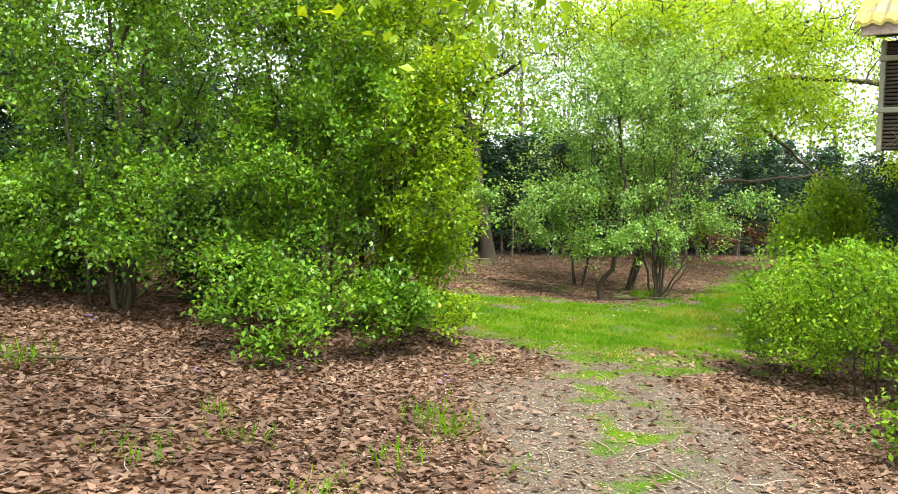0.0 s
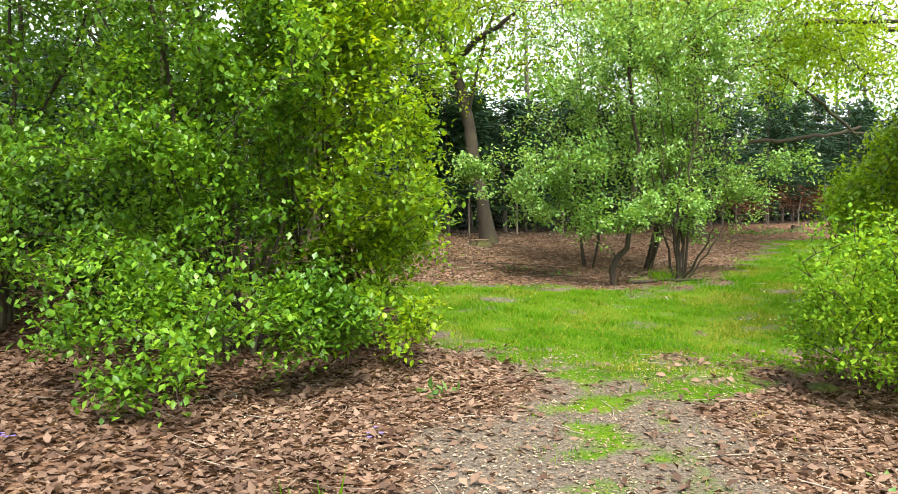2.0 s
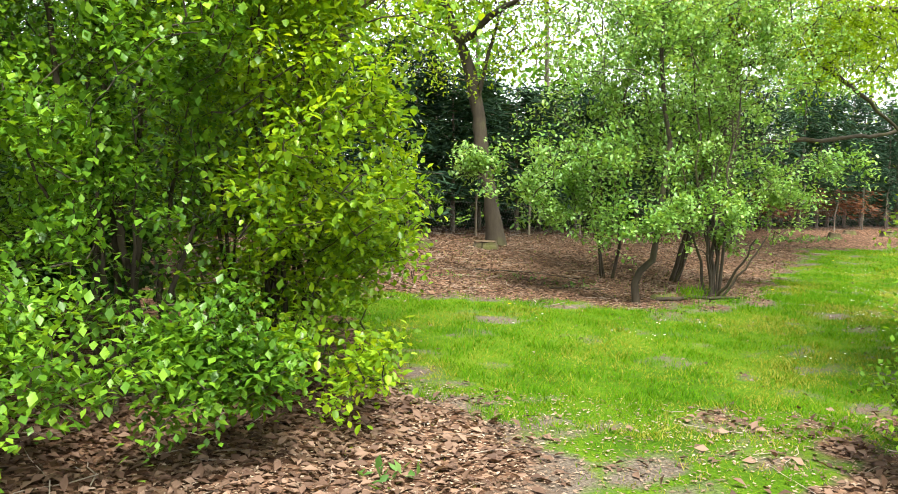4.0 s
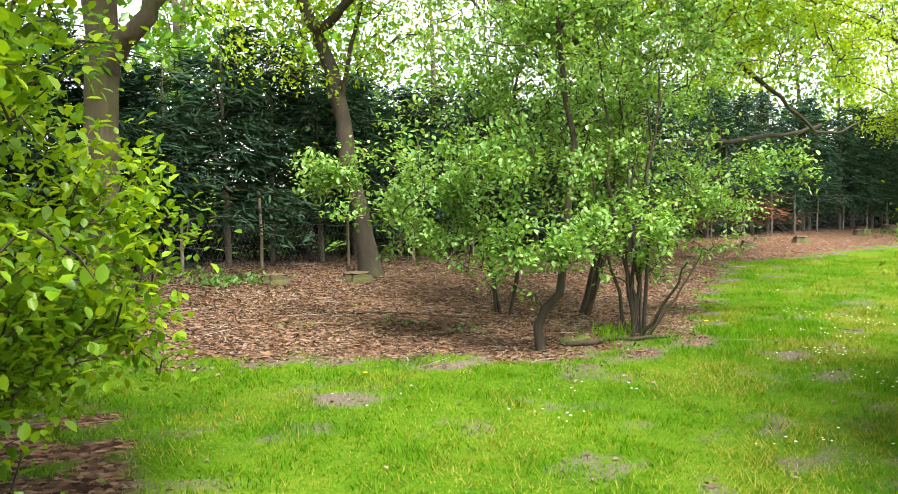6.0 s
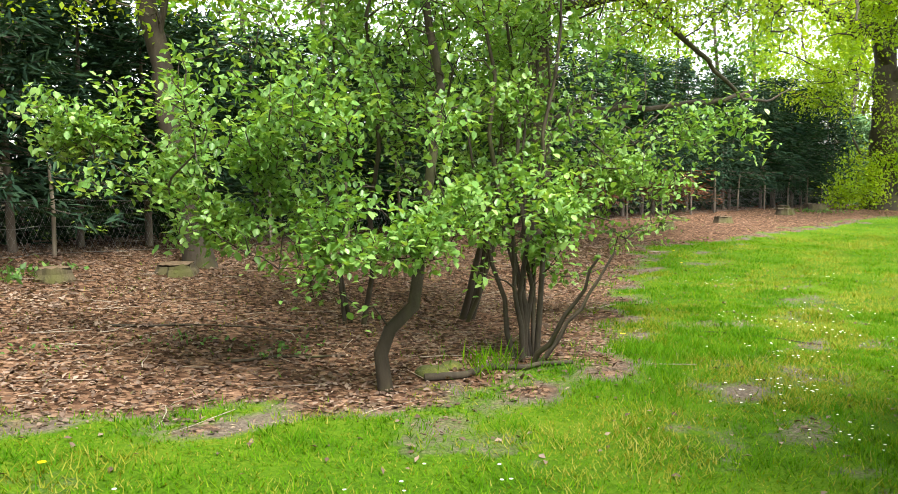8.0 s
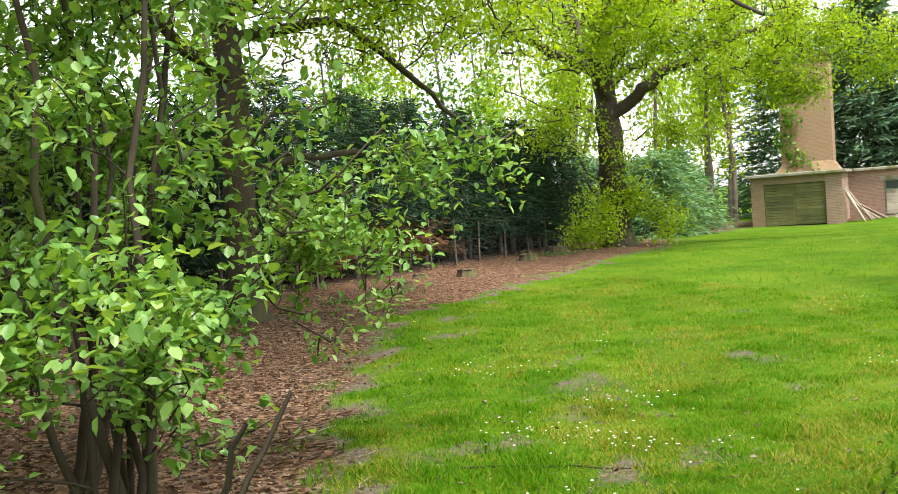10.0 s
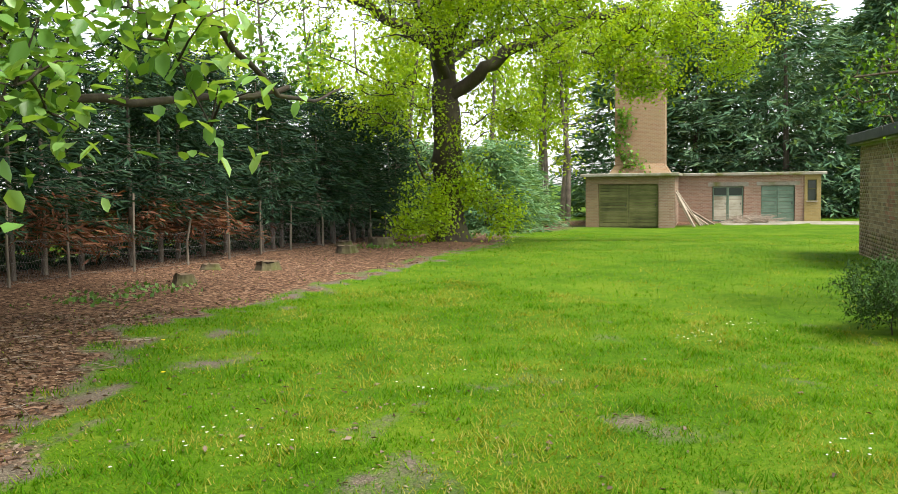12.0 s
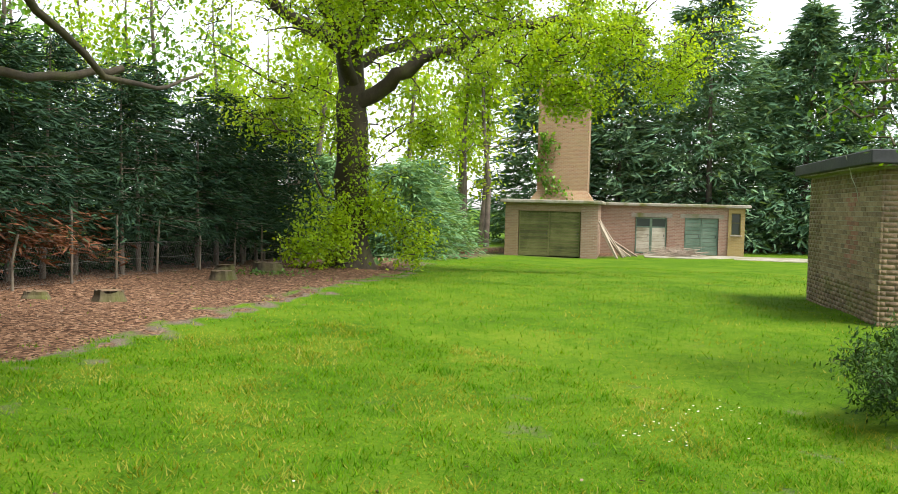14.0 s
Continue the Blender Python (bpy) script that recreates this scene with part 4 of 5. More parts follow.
BRICK = rough_stuff("brown_brick", [(0.2, (0.15, 0.10, 0.06)), (0.5, (0.30, 0.205, 0.125)), (0.8, (0.43, 0.32, 0.21))], 20, bump=0.4, random_part=0.45, second=((0.21, 0.175, 0.07), 1.1, 0.52))
BRICK_RED = rough_stuff("weathered_red_brick", [(0.2, (0.20, 0.085, 0.055)), (0.5, (0.33, 0.15, 0.10)), (0.8, (0.45, 0.25, 0.18))], 20, bump=0.4, random_part=0.45, second=((0.30, 0.24, 0.09), 0.5, 0.5))
MORTAR = rough_stuff("mortar", [(0.2, (0.26, 0.23, 0.17)), (0.8, (0.46, 0.42, 0.34))], 40, bump=0.4)
CONCRETE = rough_stuff("weathered_concrete", [(0.2, (0.18, 0.165, 0.125)), (0.5, (0.28, 0.255, 0.20)), (0.8, (0.39, 0.365, 0.30))], 9, bump=0.4, second=((0.15, 0.15, 0.04), 1.5, 0.5))
FELT = rough_stuff("black_roof_felt", [(0.2, (0.03, 0.032, 0.035)), (0.8, (0.075, 0.078, 0.08))], 12, bump=0.3)


def brick_wall_material(name, one, two, mortar, stain, scale=1.0):
    """Far brickwork: courses 75 mm, with stains."""
    m, n, l, p = material(name)
    tc = n.new("ShaderNodeTexCoord")
    mp = n.new("ShaderNodeMapping")
    mp.inputs["Rotation"].default_value = (radians(90), 0, 0)
    l.new(tc.outputs["Object"], mp.inputs["Vector"])
    b = n.new("ShaderNodeTexBrick")
    b.inputs["Scale"].default_value = scale
    b.inputs["Brick Width"].default_value, b.inputs["Row Height"].default_value, b.inputs["Mortar Size"].default_value = 0.225, 0.075, 0.009
    b.inputs["Color1"].default_value, b.inputs["Color2"].default_value, b.inputs["Mortar"].default_value = (*one, 1), (*two, 1), (*mortar, 1)
    l.new(mp.outputs[0], b.inputs["Vector"])
    t = n.new("ShaderNodeTexNoise")
    t.inputs["Scale"].default_value, t.inputs["Detail"].default_value, t.inputs["Roughness"].default_value = 0.9, 8, 0.7
    l.new(tc.outputs["Object"], t.inputs["Vector"])
    r = ramp_node(n, [(0.42, (0, 0, 0)), (0.68, (1, 1, 1))])
    l.new(t.outputs["Fac"], r.inputs[0])
    mx = n.new("ShaderNodeMix")
    mx.data_type = "RGBA"
    sc = n.new("ShaderNodeMath")
    sc.operation = "MULTIPLY"
    l.new(r.outputs[0], sc.inputs[0])
    sc.inputs[1].default_value = 0.65
    l.new(sc.outputs[0], mx.inputs["Factor"])
    l.new(b.outputs["Color"], mx.inputs["A"])
    mx.inputs["B"].default_value = (*stain, 1)
    l.new(mx.outputs["Result"], p.inputs["Base Color"])
    p.inputs["Roughness"].default_value = 0.9
    bp = n.new("ShaderNodeBump")
    bp.inputs["Strength"].default_value, bp.inputs["Distance"].default_value = 0.5, 0.008
    inv = n.new("ShaderNodeMath")
    inv.operation = "SUBTRACT"
    inv.inputs[0].default_value = 1.0
    l.new(b.outputs["Fac"], inv.inputs[1])
    l.new(inv.outputs[0], bp.inputs["Height"])
    l.new(bp.outputs[0], p.inputs["Normal"])
    return m


WALL_FAR = brick_wall_material("outbuilding_brickwork", (0.235, 0.125, 0.082), (0.33, 0.20, 0.135), (0.34, 0.285, 0.22), (0.25, 0.19, 0.12))
WALL_GARAGE = brick_wall_material("garage_brickwork", (0.20, 0.12, 0.065), (0.27, 0.17, 0.095), (0.25, 0.21, 0.13), (0.20, 0.165, 0.07))
WALL_YELLOW = brick_wall_material("algae_stained_brickwork", (0.25, 0.175, 0.06), (0.32, 0.23, 0.085), (0.30, 0.25, 0.13), (0.28, 0.22, 0.065))
WALL_CHIMNEY = brick_wall_material("chimney_brickwork", (0.25, 0.135, 0.07), (0.32, 0.19, 0.105), (0.31, 0.25, 0.165), (0.30, 0.225, 0.11))
DOOR_OLIVE = rough_stuff("olive_painted_boards", [(0.2, (0.05, 0.053, 0.015)), (0.5, (0.105, 0.107, 0.030)), (0.8, (0.175, 0.165, 0.06))], 12, bump=0.4, stretch=(0.2, 1, 1), random_part=0.3)
DOOR_GREEN = rough_stuff("faded_green_paint", [(0.2, (0.085, 0.135, 0.09)), (0.5, (0.135, 0.20, 0.14)), (0.8, (0.21, 0.27, 0.2))], 12, bump=0.4, stretch=(0.2, 1, 1), random_part=0.25)
DOOR_CREAM = rough_stuff("peeling_cream_paint", [(0.2, (0.26, 0.23, 0.15)), (0.45, (0.48, 0.44, 0.33)), (0.8, (0.62, 0.58, 0.46))], 9, bump=0.4, stretch=(0.3, 1, 1), random_part=0.25)
DARK_GLASS, _, _, _p = material("old_window_glass")
_p.inputs["Base Color"].default_value, _p.inputs["Roughness"].default_value = (0.05, 0.06, 0.055, 1), 0.12
OLD_WOOD = rough_stuff("old_grey_timber", [(0.2, (0.16, 0.12, 0.085)), (0.5, (0.30, 0.24, 0.18)), (0.8, (0.45, 0.38, 0.30))], 14, bump=0.5, stretch=(1, 0.15, 1), random_part=0.3)
PALE_PAINT = rough_stuff("flaking_white_paint", [(0.2, (0.30, 0.29, 0.25)), (0.5, (0.55, 0.54, 0.48)), (0.8, (0.70, 0.69, 0.63))], 18, bump=0.4)


def board_door(root, name, x0, x1, z0, z1, y, boards, mat, frame_mat, window=False, label=""):
    """One door leaf of horizontal boards in a frame, with a small pane at the top where asked."""
    d = thing(name, label, "door")
    d.parent = root
    for k in ("category", "label"):
        if k in d:
            del d[k]
    tagged(d, label)
    top = z1 - 0.52 if window else z1 - 0.06
    rows = boards
    h = (top - z0 - 0.06) / rows
    for k in range(rows):
        boxed("board", x0 + 0.05, x1 - 0.05, y - 0.02, y + 0.02, z0 + 0.06 + k * h + 0.006, z0 + 0.06 + (k + 1) * h - 0.006, mat, d)
    boxed("stile", x0, x0 + 0.06, y - 0.035, y + 0.03, z0, z1, frame_mat, d)
    boxed("stile", x1 - 0.06, x1, y - 0.035, y + 0.03, z0, z1, frame_mat, d)
    boxed("rail", x0 + 0.06, x1 - 0.06, y - 0.032, y + 0.03, z1 - 0.06, z1, frame_mat, d)
    boxed("rail", x0 + 0.06, x1 - 0.06, y - 0.032, y + 0.03, z0, z0 + 0.06, frame_mat, d)
    if window:
        boxed("rail", x0 + 0.06, x1 - 0.06, y - 0.032, y + 0.03, top, top + 0.06, frame_mat, d)
        boxed("pane", x0 + 0.06, x1 - 0.06, y - 0.005, y + 0.005, top + 0.06, z1 - 0.06, DARK_GLASS, d, "dark dusty glass pane", 0)
    boxed("handle", x1 - 0.14, x1 - 0.11, y - 0.07, y - 0.035, (z0 + z1) / 2 - 0.06, (z0 + z1) / 2 + 0.06, FELT, d, "dark iron handle")
    return d


def wall_with_holes(name, x0, x1, y0, y1, z1, holes, mat, root):
    """A wall along x, with openings (x0, x1, z0, z1) that go right through."""
    bm = bmesh.new()
    cuts = sorted({x0, x1, *[h[0] for h in holes], *[h[1] for h in holes]})
    for a, b in zip(cuts[:-1], cuts[1:]):
        h = next((q for q in holes if q[0] <= a + 1e-6 and q[1] >= b - 1e-6), None)
        if not h:
            box(bm, a, b, y0, y1, -0.5, z1)
        else:
            if h[2] > -0.4:
                box(bm, a, b, y0, y1, -0.5, h[2])
            box(bm, a, b, y0, y1, h[3], z1)
    return part(name, bm, mat, root)


def outbuilding():
    ox, oy, turn = 36.47, 46.75, -51.8
    z = gz(ox, oy) - 0.05
    root = thing("outbuilding", "low flat-roofed brick outbuilding with olive, cream and green double doors", "building", (ox, oy, z), turn)
    wall_with_holes("front_wall", 0.0, 4.2, 0.0, 0.22, 2.46, [(0.62, 3.45, -0.5, 2.1)], WALL_GARAGE, root)
    boxed("side_wall", 0.0, 0.22, 0.22, 9.0, -0.5, 2.46, WALL_FAR, root, bevel=0)
    boxed("side_wall", 3.98, 4.2, 0.22, 6.2, -0.5, 2.46, WALL_FAR, root, bevel=0)
    wall_with_holes("front_wall", 4.2, 10.56, 6.2, 6.42, 2.46, [(5.95, 7.55, -0.5, 1.9), (8.42, 10.1, -0.5, 1.92)], WALL_FAR, root)
    wall_with_holes("front_wall", 10.56, 11.36, 6.12, 6.4, 2.46, [(10.7, 11.16, 1.1, 2.2)], WALL_YELLOW, root)
    boxed("side_wall", 11.14, 11.36, 6.4, 9.0, -0.5, 2.46, WALL_YELLOW, root, bevel=0)
    boxed("back_wall", 0.0, 11.36, 9.0, 9.2, -0.5, 2.46, WALL_FAR, root, bevel=0)
    boxed("pier", 3.47, 4.21, -0.012, -0.001, -0.3, 2.46, WALL_FAR, root, "redder brick pier", 0)
    boxed("floor", 0.22, 3.98, 0.25, 9.0, -0.45, -0.02, CONCRETE, root, bevel=0)
    boxed("floor", 4.2, 11.14, 6.45, 9.0, -0.45, -0.02, CONCRETE, root, bevel=0)
    boxed("roof", -0.22, 4.42, -0.3, 9.3, 2.46, 2.62, CONCRETE, root, "mossy concrete roof slab", 0.03)
    boxed("roof", 4.424, 11.62, 5.9, 9.3, 2.46, 2.62, CONCRETE, root, "mossy concrete roof slab", 0.03)
    boxed("lintel", 5.75, 7.8, 6.185, 6.199, 1.9, 2.12, CONCRETE, root, "pale concrete lintel")
    boxed("lintel", 8.2, 10.35, 6.185, 6.199, 1.92, 2.12, CONCRETE, root, "pale concrete lintel")
    board_door(root, "door", 0.64, 2.03, 0.05, 2.09, 0.1, 14, DOOR_OLIVE, DOOR_OLIVE, label="olive-painted garage door leaf of horizontal boards")
    board_door(root, "door", 2.04, 3.43, 0.05, 2.09, 0.1, 14, DOOR_OLIVE, DOOR_OLIVE, label="olive-painted garage door leaf of horizontal boards")
    board_door(root, "door", 5.97, 6.74, 0.05, 1.89, 6.3, 7, DOOR_CREAM, DOOR_GREEN, True, "peeling cream door leaf with a pane")
    board_door(root, "door", 6.75, 7.53, 0.05, 1.89, 6.3, 7, DOOR_CREAM, DOOR_GREEN, True, "peeling cream door leaf with a pane")
    board_door(root, "door", 8.44, 9.25, 0.05, 1.91, 6.3, 9, DOOR_GREEN, DOOR_GREEN, label="faded green door leaf of horizontal boards")
    board_door(root, "door", 9.26, 10.08, 0.05, 1.91, 6.3, 9, DOOR_GREEN, DOOR_GREEN, label="faded green door leaf of horizontal boards")
    win = new("window")
    win.parent = root
    boxed("pane", 10.74, 11.12, 6.25, 6.26, 1.14, 2.16, DARK_GLASS, win, "", 0)
    for a, b, c, d in ((10.7, 10.74, 1.1, 2.2), (11.12, 11.16, 1.1, 2.2), (10.74, 11.12, 1.1, 1.14), (10.74, 11.12, 2.16, 2.2), (10.74, 11.12, 1.7, 1.74)):
        boxed("frame", a, b, 6.18, 6.29, c, d, DOOR_OLIVE, win)
    boxed("sill", 10.65, 11.21, 6.04, 6.12, 1.05, 1.1, CONCRETE, win)
    # chimney stack behind the garage
    st = thing("chimney_stack", "tall square brick chimney with a pale cap and ivy", "chimney", (*(Matrix.Translation((ox, oy, z)) @ pose(0, 0, 0, 0, 0, turn) @ Vector((1.9, 11.0, 0))).xy, z), turn)
    boxed("shaft", -1.42, 1.42, -1.3, 1.3, 3.2, 9.3, WALL_CHIMNEY, st, bevel=0.01)
    bm = bmesh.new()
    q = [(-1.75, -1.6), (1.75, -1.6), (1.75, 1.6), (-1.75, 1.6)]
    lo = [bm.verts.new((x, y, -0.5)) for x, y in q] + [bm.verts.new((x, y, 2.7)) for x, y in q] + [bm.verts.new((x * 0.77, y * 0.8, 3.3)) for x, y in q]
    for lv in (0, 4):
        for k in range(4):
            bm.faces.new((lo[lv + k], lo[lv + (k + 1) % 4], lo[lv + 4 + (k + 1) % 4], lo[lv + 4 + k]))
    bm.faces.new(lo[8:])
    part("base", bm, WALL_CHIMNEY, st, "wider battered brick base")
    boxed("cap", -1.55, 1.55, -1.45, 1.45, 9.3, 9.7, CONCRETE, st, "pale concrete cap", 0.04)
    rng = np.random.default_rng(61)
    n = 900
    u = rng.random(n)
    at = np.stack([-1.6 + (0.35 + 1.7 * rng.random(n) ** 2) * (1 - 0.55 * u) + 0.35 * np.sin(u * 9), np.full(n, -1.36) - rng.random(n) * 0.3, 2.5 + 4.0 * u], 1)
    at = at[rng.random(n) < 0.35 + 0.5 * np.sin(at[:, 0] * 7 + at[:, 2] * 3) ** 2]
    n = len(at)
    v, f = leaf_arrays(rng, at, rng.normal(size=(n, 3)) + np.array([0, -0.5, -0.6]), 0.22, 0.16)
    tagged(part_np("ivy", v, f, LEAF_MID, st, "ivy climbing one corner"), kind="stuff")
    # concrete apron, leaning planks, brushwood
    m = pose(ox, oy, z, 0, 0, turn)
    ap = boxed("apron", 6.4, 15.5, 2.6, 6.1, -0.3, 0.035, CONCRETE)
    ap.matrix_basis = m
    tagged(ap, "pale worn concrete apron before the doors", "pavement", kind="structure")
    for k in range(12):
        a = Vector((4.24 + 0.015 * k, 0.4 + 0.3 * k + rng.normal() * 0.08, 1.66 - 0.07 * k + rng.normal() * 0.12))
        b = Vector((5.0 + 0.09 * k + rng.normal() * 0.1, 0.25 + 0.28 * k + rng.normal() * 0.12, 0.03))
        d = b - a
        bm = bmesh.new()
        w = rng.uniform(0.045, 0.085)
        box(bm, -w, w, 0, d.length, -0.035, 0.035, 0.012)
        pl = part("plank", bm, OLD_WOOD)
        pl.matrix_basis = m @ Matrix.Translation(a) @ d.to_track_quat("Y", "Z").to_matrix().to_4x4()
        tagged(pl, "weathered plank leaning against the outbuilding", "plank", "planks leaning on the wall")
    lines = []
    for k in range(110):
        c = np.array([7.9 + rng.normal() * 0.45, 4.4 + rng.normal() * 0.4, 0.06 + abs(rng.normal()) * 0.14])
        d = rng.normal(size=3) * np.array([0.6, 0.4, 0.12])
        lines.append(list(zip(wiggle(rng, c - d, c + d, 4, 0.06), (0.014, 0.012, 0.01, 0.005))))
    v, f = tubes(lines)
    v[:, 2] = np.maximum(v[:, 2], 0.01)
    br = part_np("brushwood_pile", v, f, OLD_WOOD)
    br.matrix_basis = m
    tagged(br, "heap of dry grey brushwood on the concrete", "brushwood", kind="stuff")


outbuilding()


# ---- brick shed ----
def brick_shed():
    a, b = Vector((20.34, 22.70)), Vector((23.8, 25.55))
    d = (b - a).normalized()
    turn = math.degrees(math.atan2(d.y, d.x))
    L, H, D = (b - a).length, 2.32, 3.2
    root = thing("brick_shed", "flat-roofed brown brick shed with a black felted roof edge", "shed", (a.x, a.y, float(cross_fall(a.x))), turn)
    # local x runs along the long wall; the outer face looks to +y
    boxed("wall_core", 0.007, L - 0.007, -0.2, -0.007, -0.3, H, MORTAR, root, "pale mortar", 0)
    boxed("wall_core", 0.007, 0.2, -D, -0.2, -0.3, H, MORTAR, root, "", 0)
    boxed("wall_core", L - 0.2, L - 0.012, -D, -0.2, -0.3, H, MORTAR, root, "", 0)
    boxed("wall_core", 0.2, L - 0.2, -D, -D + 0.2, -0.3, H, MORTAR, root, "", 0)
    boxed("roof", -0.28, L + 0.28, -D - 0.2, 0.24, H, H + 0.2, FELT, root, "black felted roof with a deep edge", 0.015)
    boxed("soffit", -0.22, L + 0.22, -D - 0.15, 0.18, H - 0.03, H - 0.002, CONCRETE, root)
    rng = np.random.default_rng(71)

    def brick_mesh(w, depth=0.03, h=0.065):
        bm = bmesh.new()
        box(bm, 0, w, -depth, 0, 0, h, 0.003)
        me = bpy.data.meshes.new("brick")
        bm.to_mesh(me)
        bm.free()
        return me

    whole, header = brick_mesh(0.215), brick_mesh(0.102)
    for me in (whole, header):
        me.materials.append(BRICK)
    red_whole = whole.copy()
    red_whole.materials[0] = BRICK_RED
    count = 0
    rest_v, rest_f = [], []
    for row in range(int((H - 0.01) / 0.075) + 2):
        z = -0.075 * 2 + row * 0.075 + 0.01
        if z + 0.065 > H - 0.03:
            continue
        x = 0.0 if row % 2 else -0.1125
        while x < L - 0.02:
            x0, x1 = max(0.0, x), min(L, x + 0.215)
            if x1 - x0 > 0.05:
                if count < 300 and x0 < 3.4 and z > 0.5 and x1 - x0 > 0.2:
                    red = 1.05 < x0 < 1.75 and z > 0.75 and rng.random() < 0.55
                    ob = new("brick", red_whole if red else whole)
                    ob.parent = root
                    ob.matrix_basis = pose(x0, rng.uniform(-0.003, 0.003), z, 0, 0, rng.normal() * 0.3)
                    count += 1
                else:
                    y = rng.uniform(-0.003, 0.003)
                    q = np.array([[i, j, k] for i in (x0, x1 - 0.002) for j in (-0.03, y) for k in (z, z + 0.065)])
                    rest_f.append(np.array([[0, 1, 3, 2], [4, 6, 7, 5], [0, 4, 5, 1], [2, 3, 7, 6], [1, 5, 7, 3], [0, 2, 6, 4]]) + 8 * len(rest_v))
                    rest_v.append(q)
            x += 0.225
        # the end wall that looks to -x
        y = -0.0 if row % 2 else 0.1125
        while y > -D:
            y1, y0 = min(-0.033, y), max(-D, y - 0.215)
            if y1 - y0 > 0.05:
                o = rng.uniform(-0.003, 0.003)
                q = np.array([[i, j, k] for i in (o, 0.03) for j in (y0, y1) for k in (z, z + 0.065)])
                rest_f.append(np.array([[0, 1, 3, 2], [4, 6, 7, 5], [0, 4, 5, 1], [2, 3, 7, 6], [1, 5, 7, 3], [0, 2, 6, 4]]) + 8 * len(rest_v))
                rest_v.append(q)
            y -= 0.225
    tagged(part_np("brickwork", np.concatenate(rest_v), np.concatenate(rest_f), BRICK, root), kind="stuff")
    cable = [list(zip(wiggle(rng, (1.0, 0.26, H + 0.18), (1.12, 0.02, H - 0.5), 5, 0.02), [0.008] * 5))]
    v, f = tubes(cable)
    part_np("cable", v, f, PALE_PAINT, root, "thin pale cable down the wall")


brick_shed()


# ---- timber hut ----
def timber_hut():
    tar = rough_stuff("dark_tarred_board", [(0.25, (0.007, 0.005, 0.004)), (0.6, (0.015, 0.010, 0.007)), (0.78, (0.035, 0.028, 0.010)), (0.95, (0.08, 0.068, 0.014))], 14, 0.85, bump=0.5, stretch=(0.15, 1, 1), random_part=0.7)
    mossy = rough_stuff("mossy_roof_sheet", [(0.2, (0.12, 0.11, 0.03)), (0.5, (0.30, 0.26, 0.06)), (0.8, (0.45, 0.38, 0.10))], 12, bump=1.0, bump_size=0.03, second=((0.22, 0.21, 0.18), 3.0, 0.56))
    root = thing("timber_hut", "dark weatherboarded timber hut with a mossy roof", "hut", (4.95, 9.23, float(cross_fall(4.91)) - 0.07), -38.5)
    W, D, H = 5.0, 4.5, 3.66
    boxed("wall", 0.03, W, 0.03, 0.12, -0.1, H + 0.3, tar, root, bevel=0)
    boxed("wall", 0.03, 0.12, 0.12, D, -0.1, H, tar, root, bevel=0)
    boxed("wall", W - 0.12, W, 0.12, D, -0.1, H, tar, root, bevel=0)
    boxed("wall", 0.12, W - 0.12, D - 0.1, D, -0.1, H, tar, root, bevel=0)
    rng = np.random.default_rng(72)
    k = 0
    while k * 0.165 < H - 0.05:
        bm = bmesh.new()
        box(bm, 0.05, W, -0.012, 0.028, 0, 0.182, 0.004)
        for v in bm.verts:
            if v.co.y < 0 and v.co.z > 0.09:
                v.co.y += 0.022
        ob = part("board", bm, tar, root)
        ob.matrix_basis = pose(0, rng.uniform(-0.002, 0.002), k * 0.165, 0, 0, 0)
        k += 1
    boxed("corner_board", -0.03, 0.05, -0.04, 0.02, 0, H, OLD_WOOD, root, "weathered grey corner board", 0.006)
    boxed("corner_board", -0.085, -0.03, 0.022, 0.12, 0, H, OLD_WOOD, root, "weathered grey corner board", 0.006)
    v, f = tubes([[(np.array([-0.055, -0.07, 0.6]), 0.018), (np.array([-0.055, -0.07, 2.3]), 0.018), (np.array([-0.01, -0.07, 2.6]), 0.018), (np.array([0.0, -0.07, 3.5]), 0.018)]], 8)
    part_np("pipe", v, f, PALE_PAINT, root, "pale pipe up the corner", smooth=True)
    # framed slatted panel under the eave
    pn = new("slatted_panel")
    pn.parent = root
    tagged(pn, "open slatted eave panel in a pale green frame")
    frame_mat = rough_stuff("pale_green_frame_paint", [(0.2, (0.16, 0.17, 0.10)), (0.8, (0.34, 0.35, 0.24))], 16, bump=0.4)
    z0, z1, x0, x1 = 2.46, 3.62, -0.56, -0.07
    boxed("back", x0 + 0.02, x1 - 0.02, 0.03, 0.05, z0 + 0.01, z1, tar, pn, bevel=0)
    SLAT = rough_stuff("dark_slat_wood", [(0.2, (0.03, 0.024, 0.016)), (0.8, (0.10, 0.08, 0.055))], 14, bump=0.4)
    for a, b in ((x0, x0 + 0.05), (-0.34, -0.3), (x1 - 0.02, x1)):
        boxed("stile", a, b, -0.04, 0.03, z0, z1, frame_mat, pn)
    for zz in (2.86, 3.4):
        boxed("rail", x0 - 0.01, x1 + 0.01, -0.06, 0.0, zz, zz + 0.055, frame_mat, pn)
    for k in range(28):
        boxed("slat", x0 + 0.04, x1 - 0.02, -0.012, 0.02, z0 + 0.02 + k * 0.04, z0 + 0.045 + k * 0.04, SLAT, pn, bevel=0.003)
    lamp = bmesh.new()
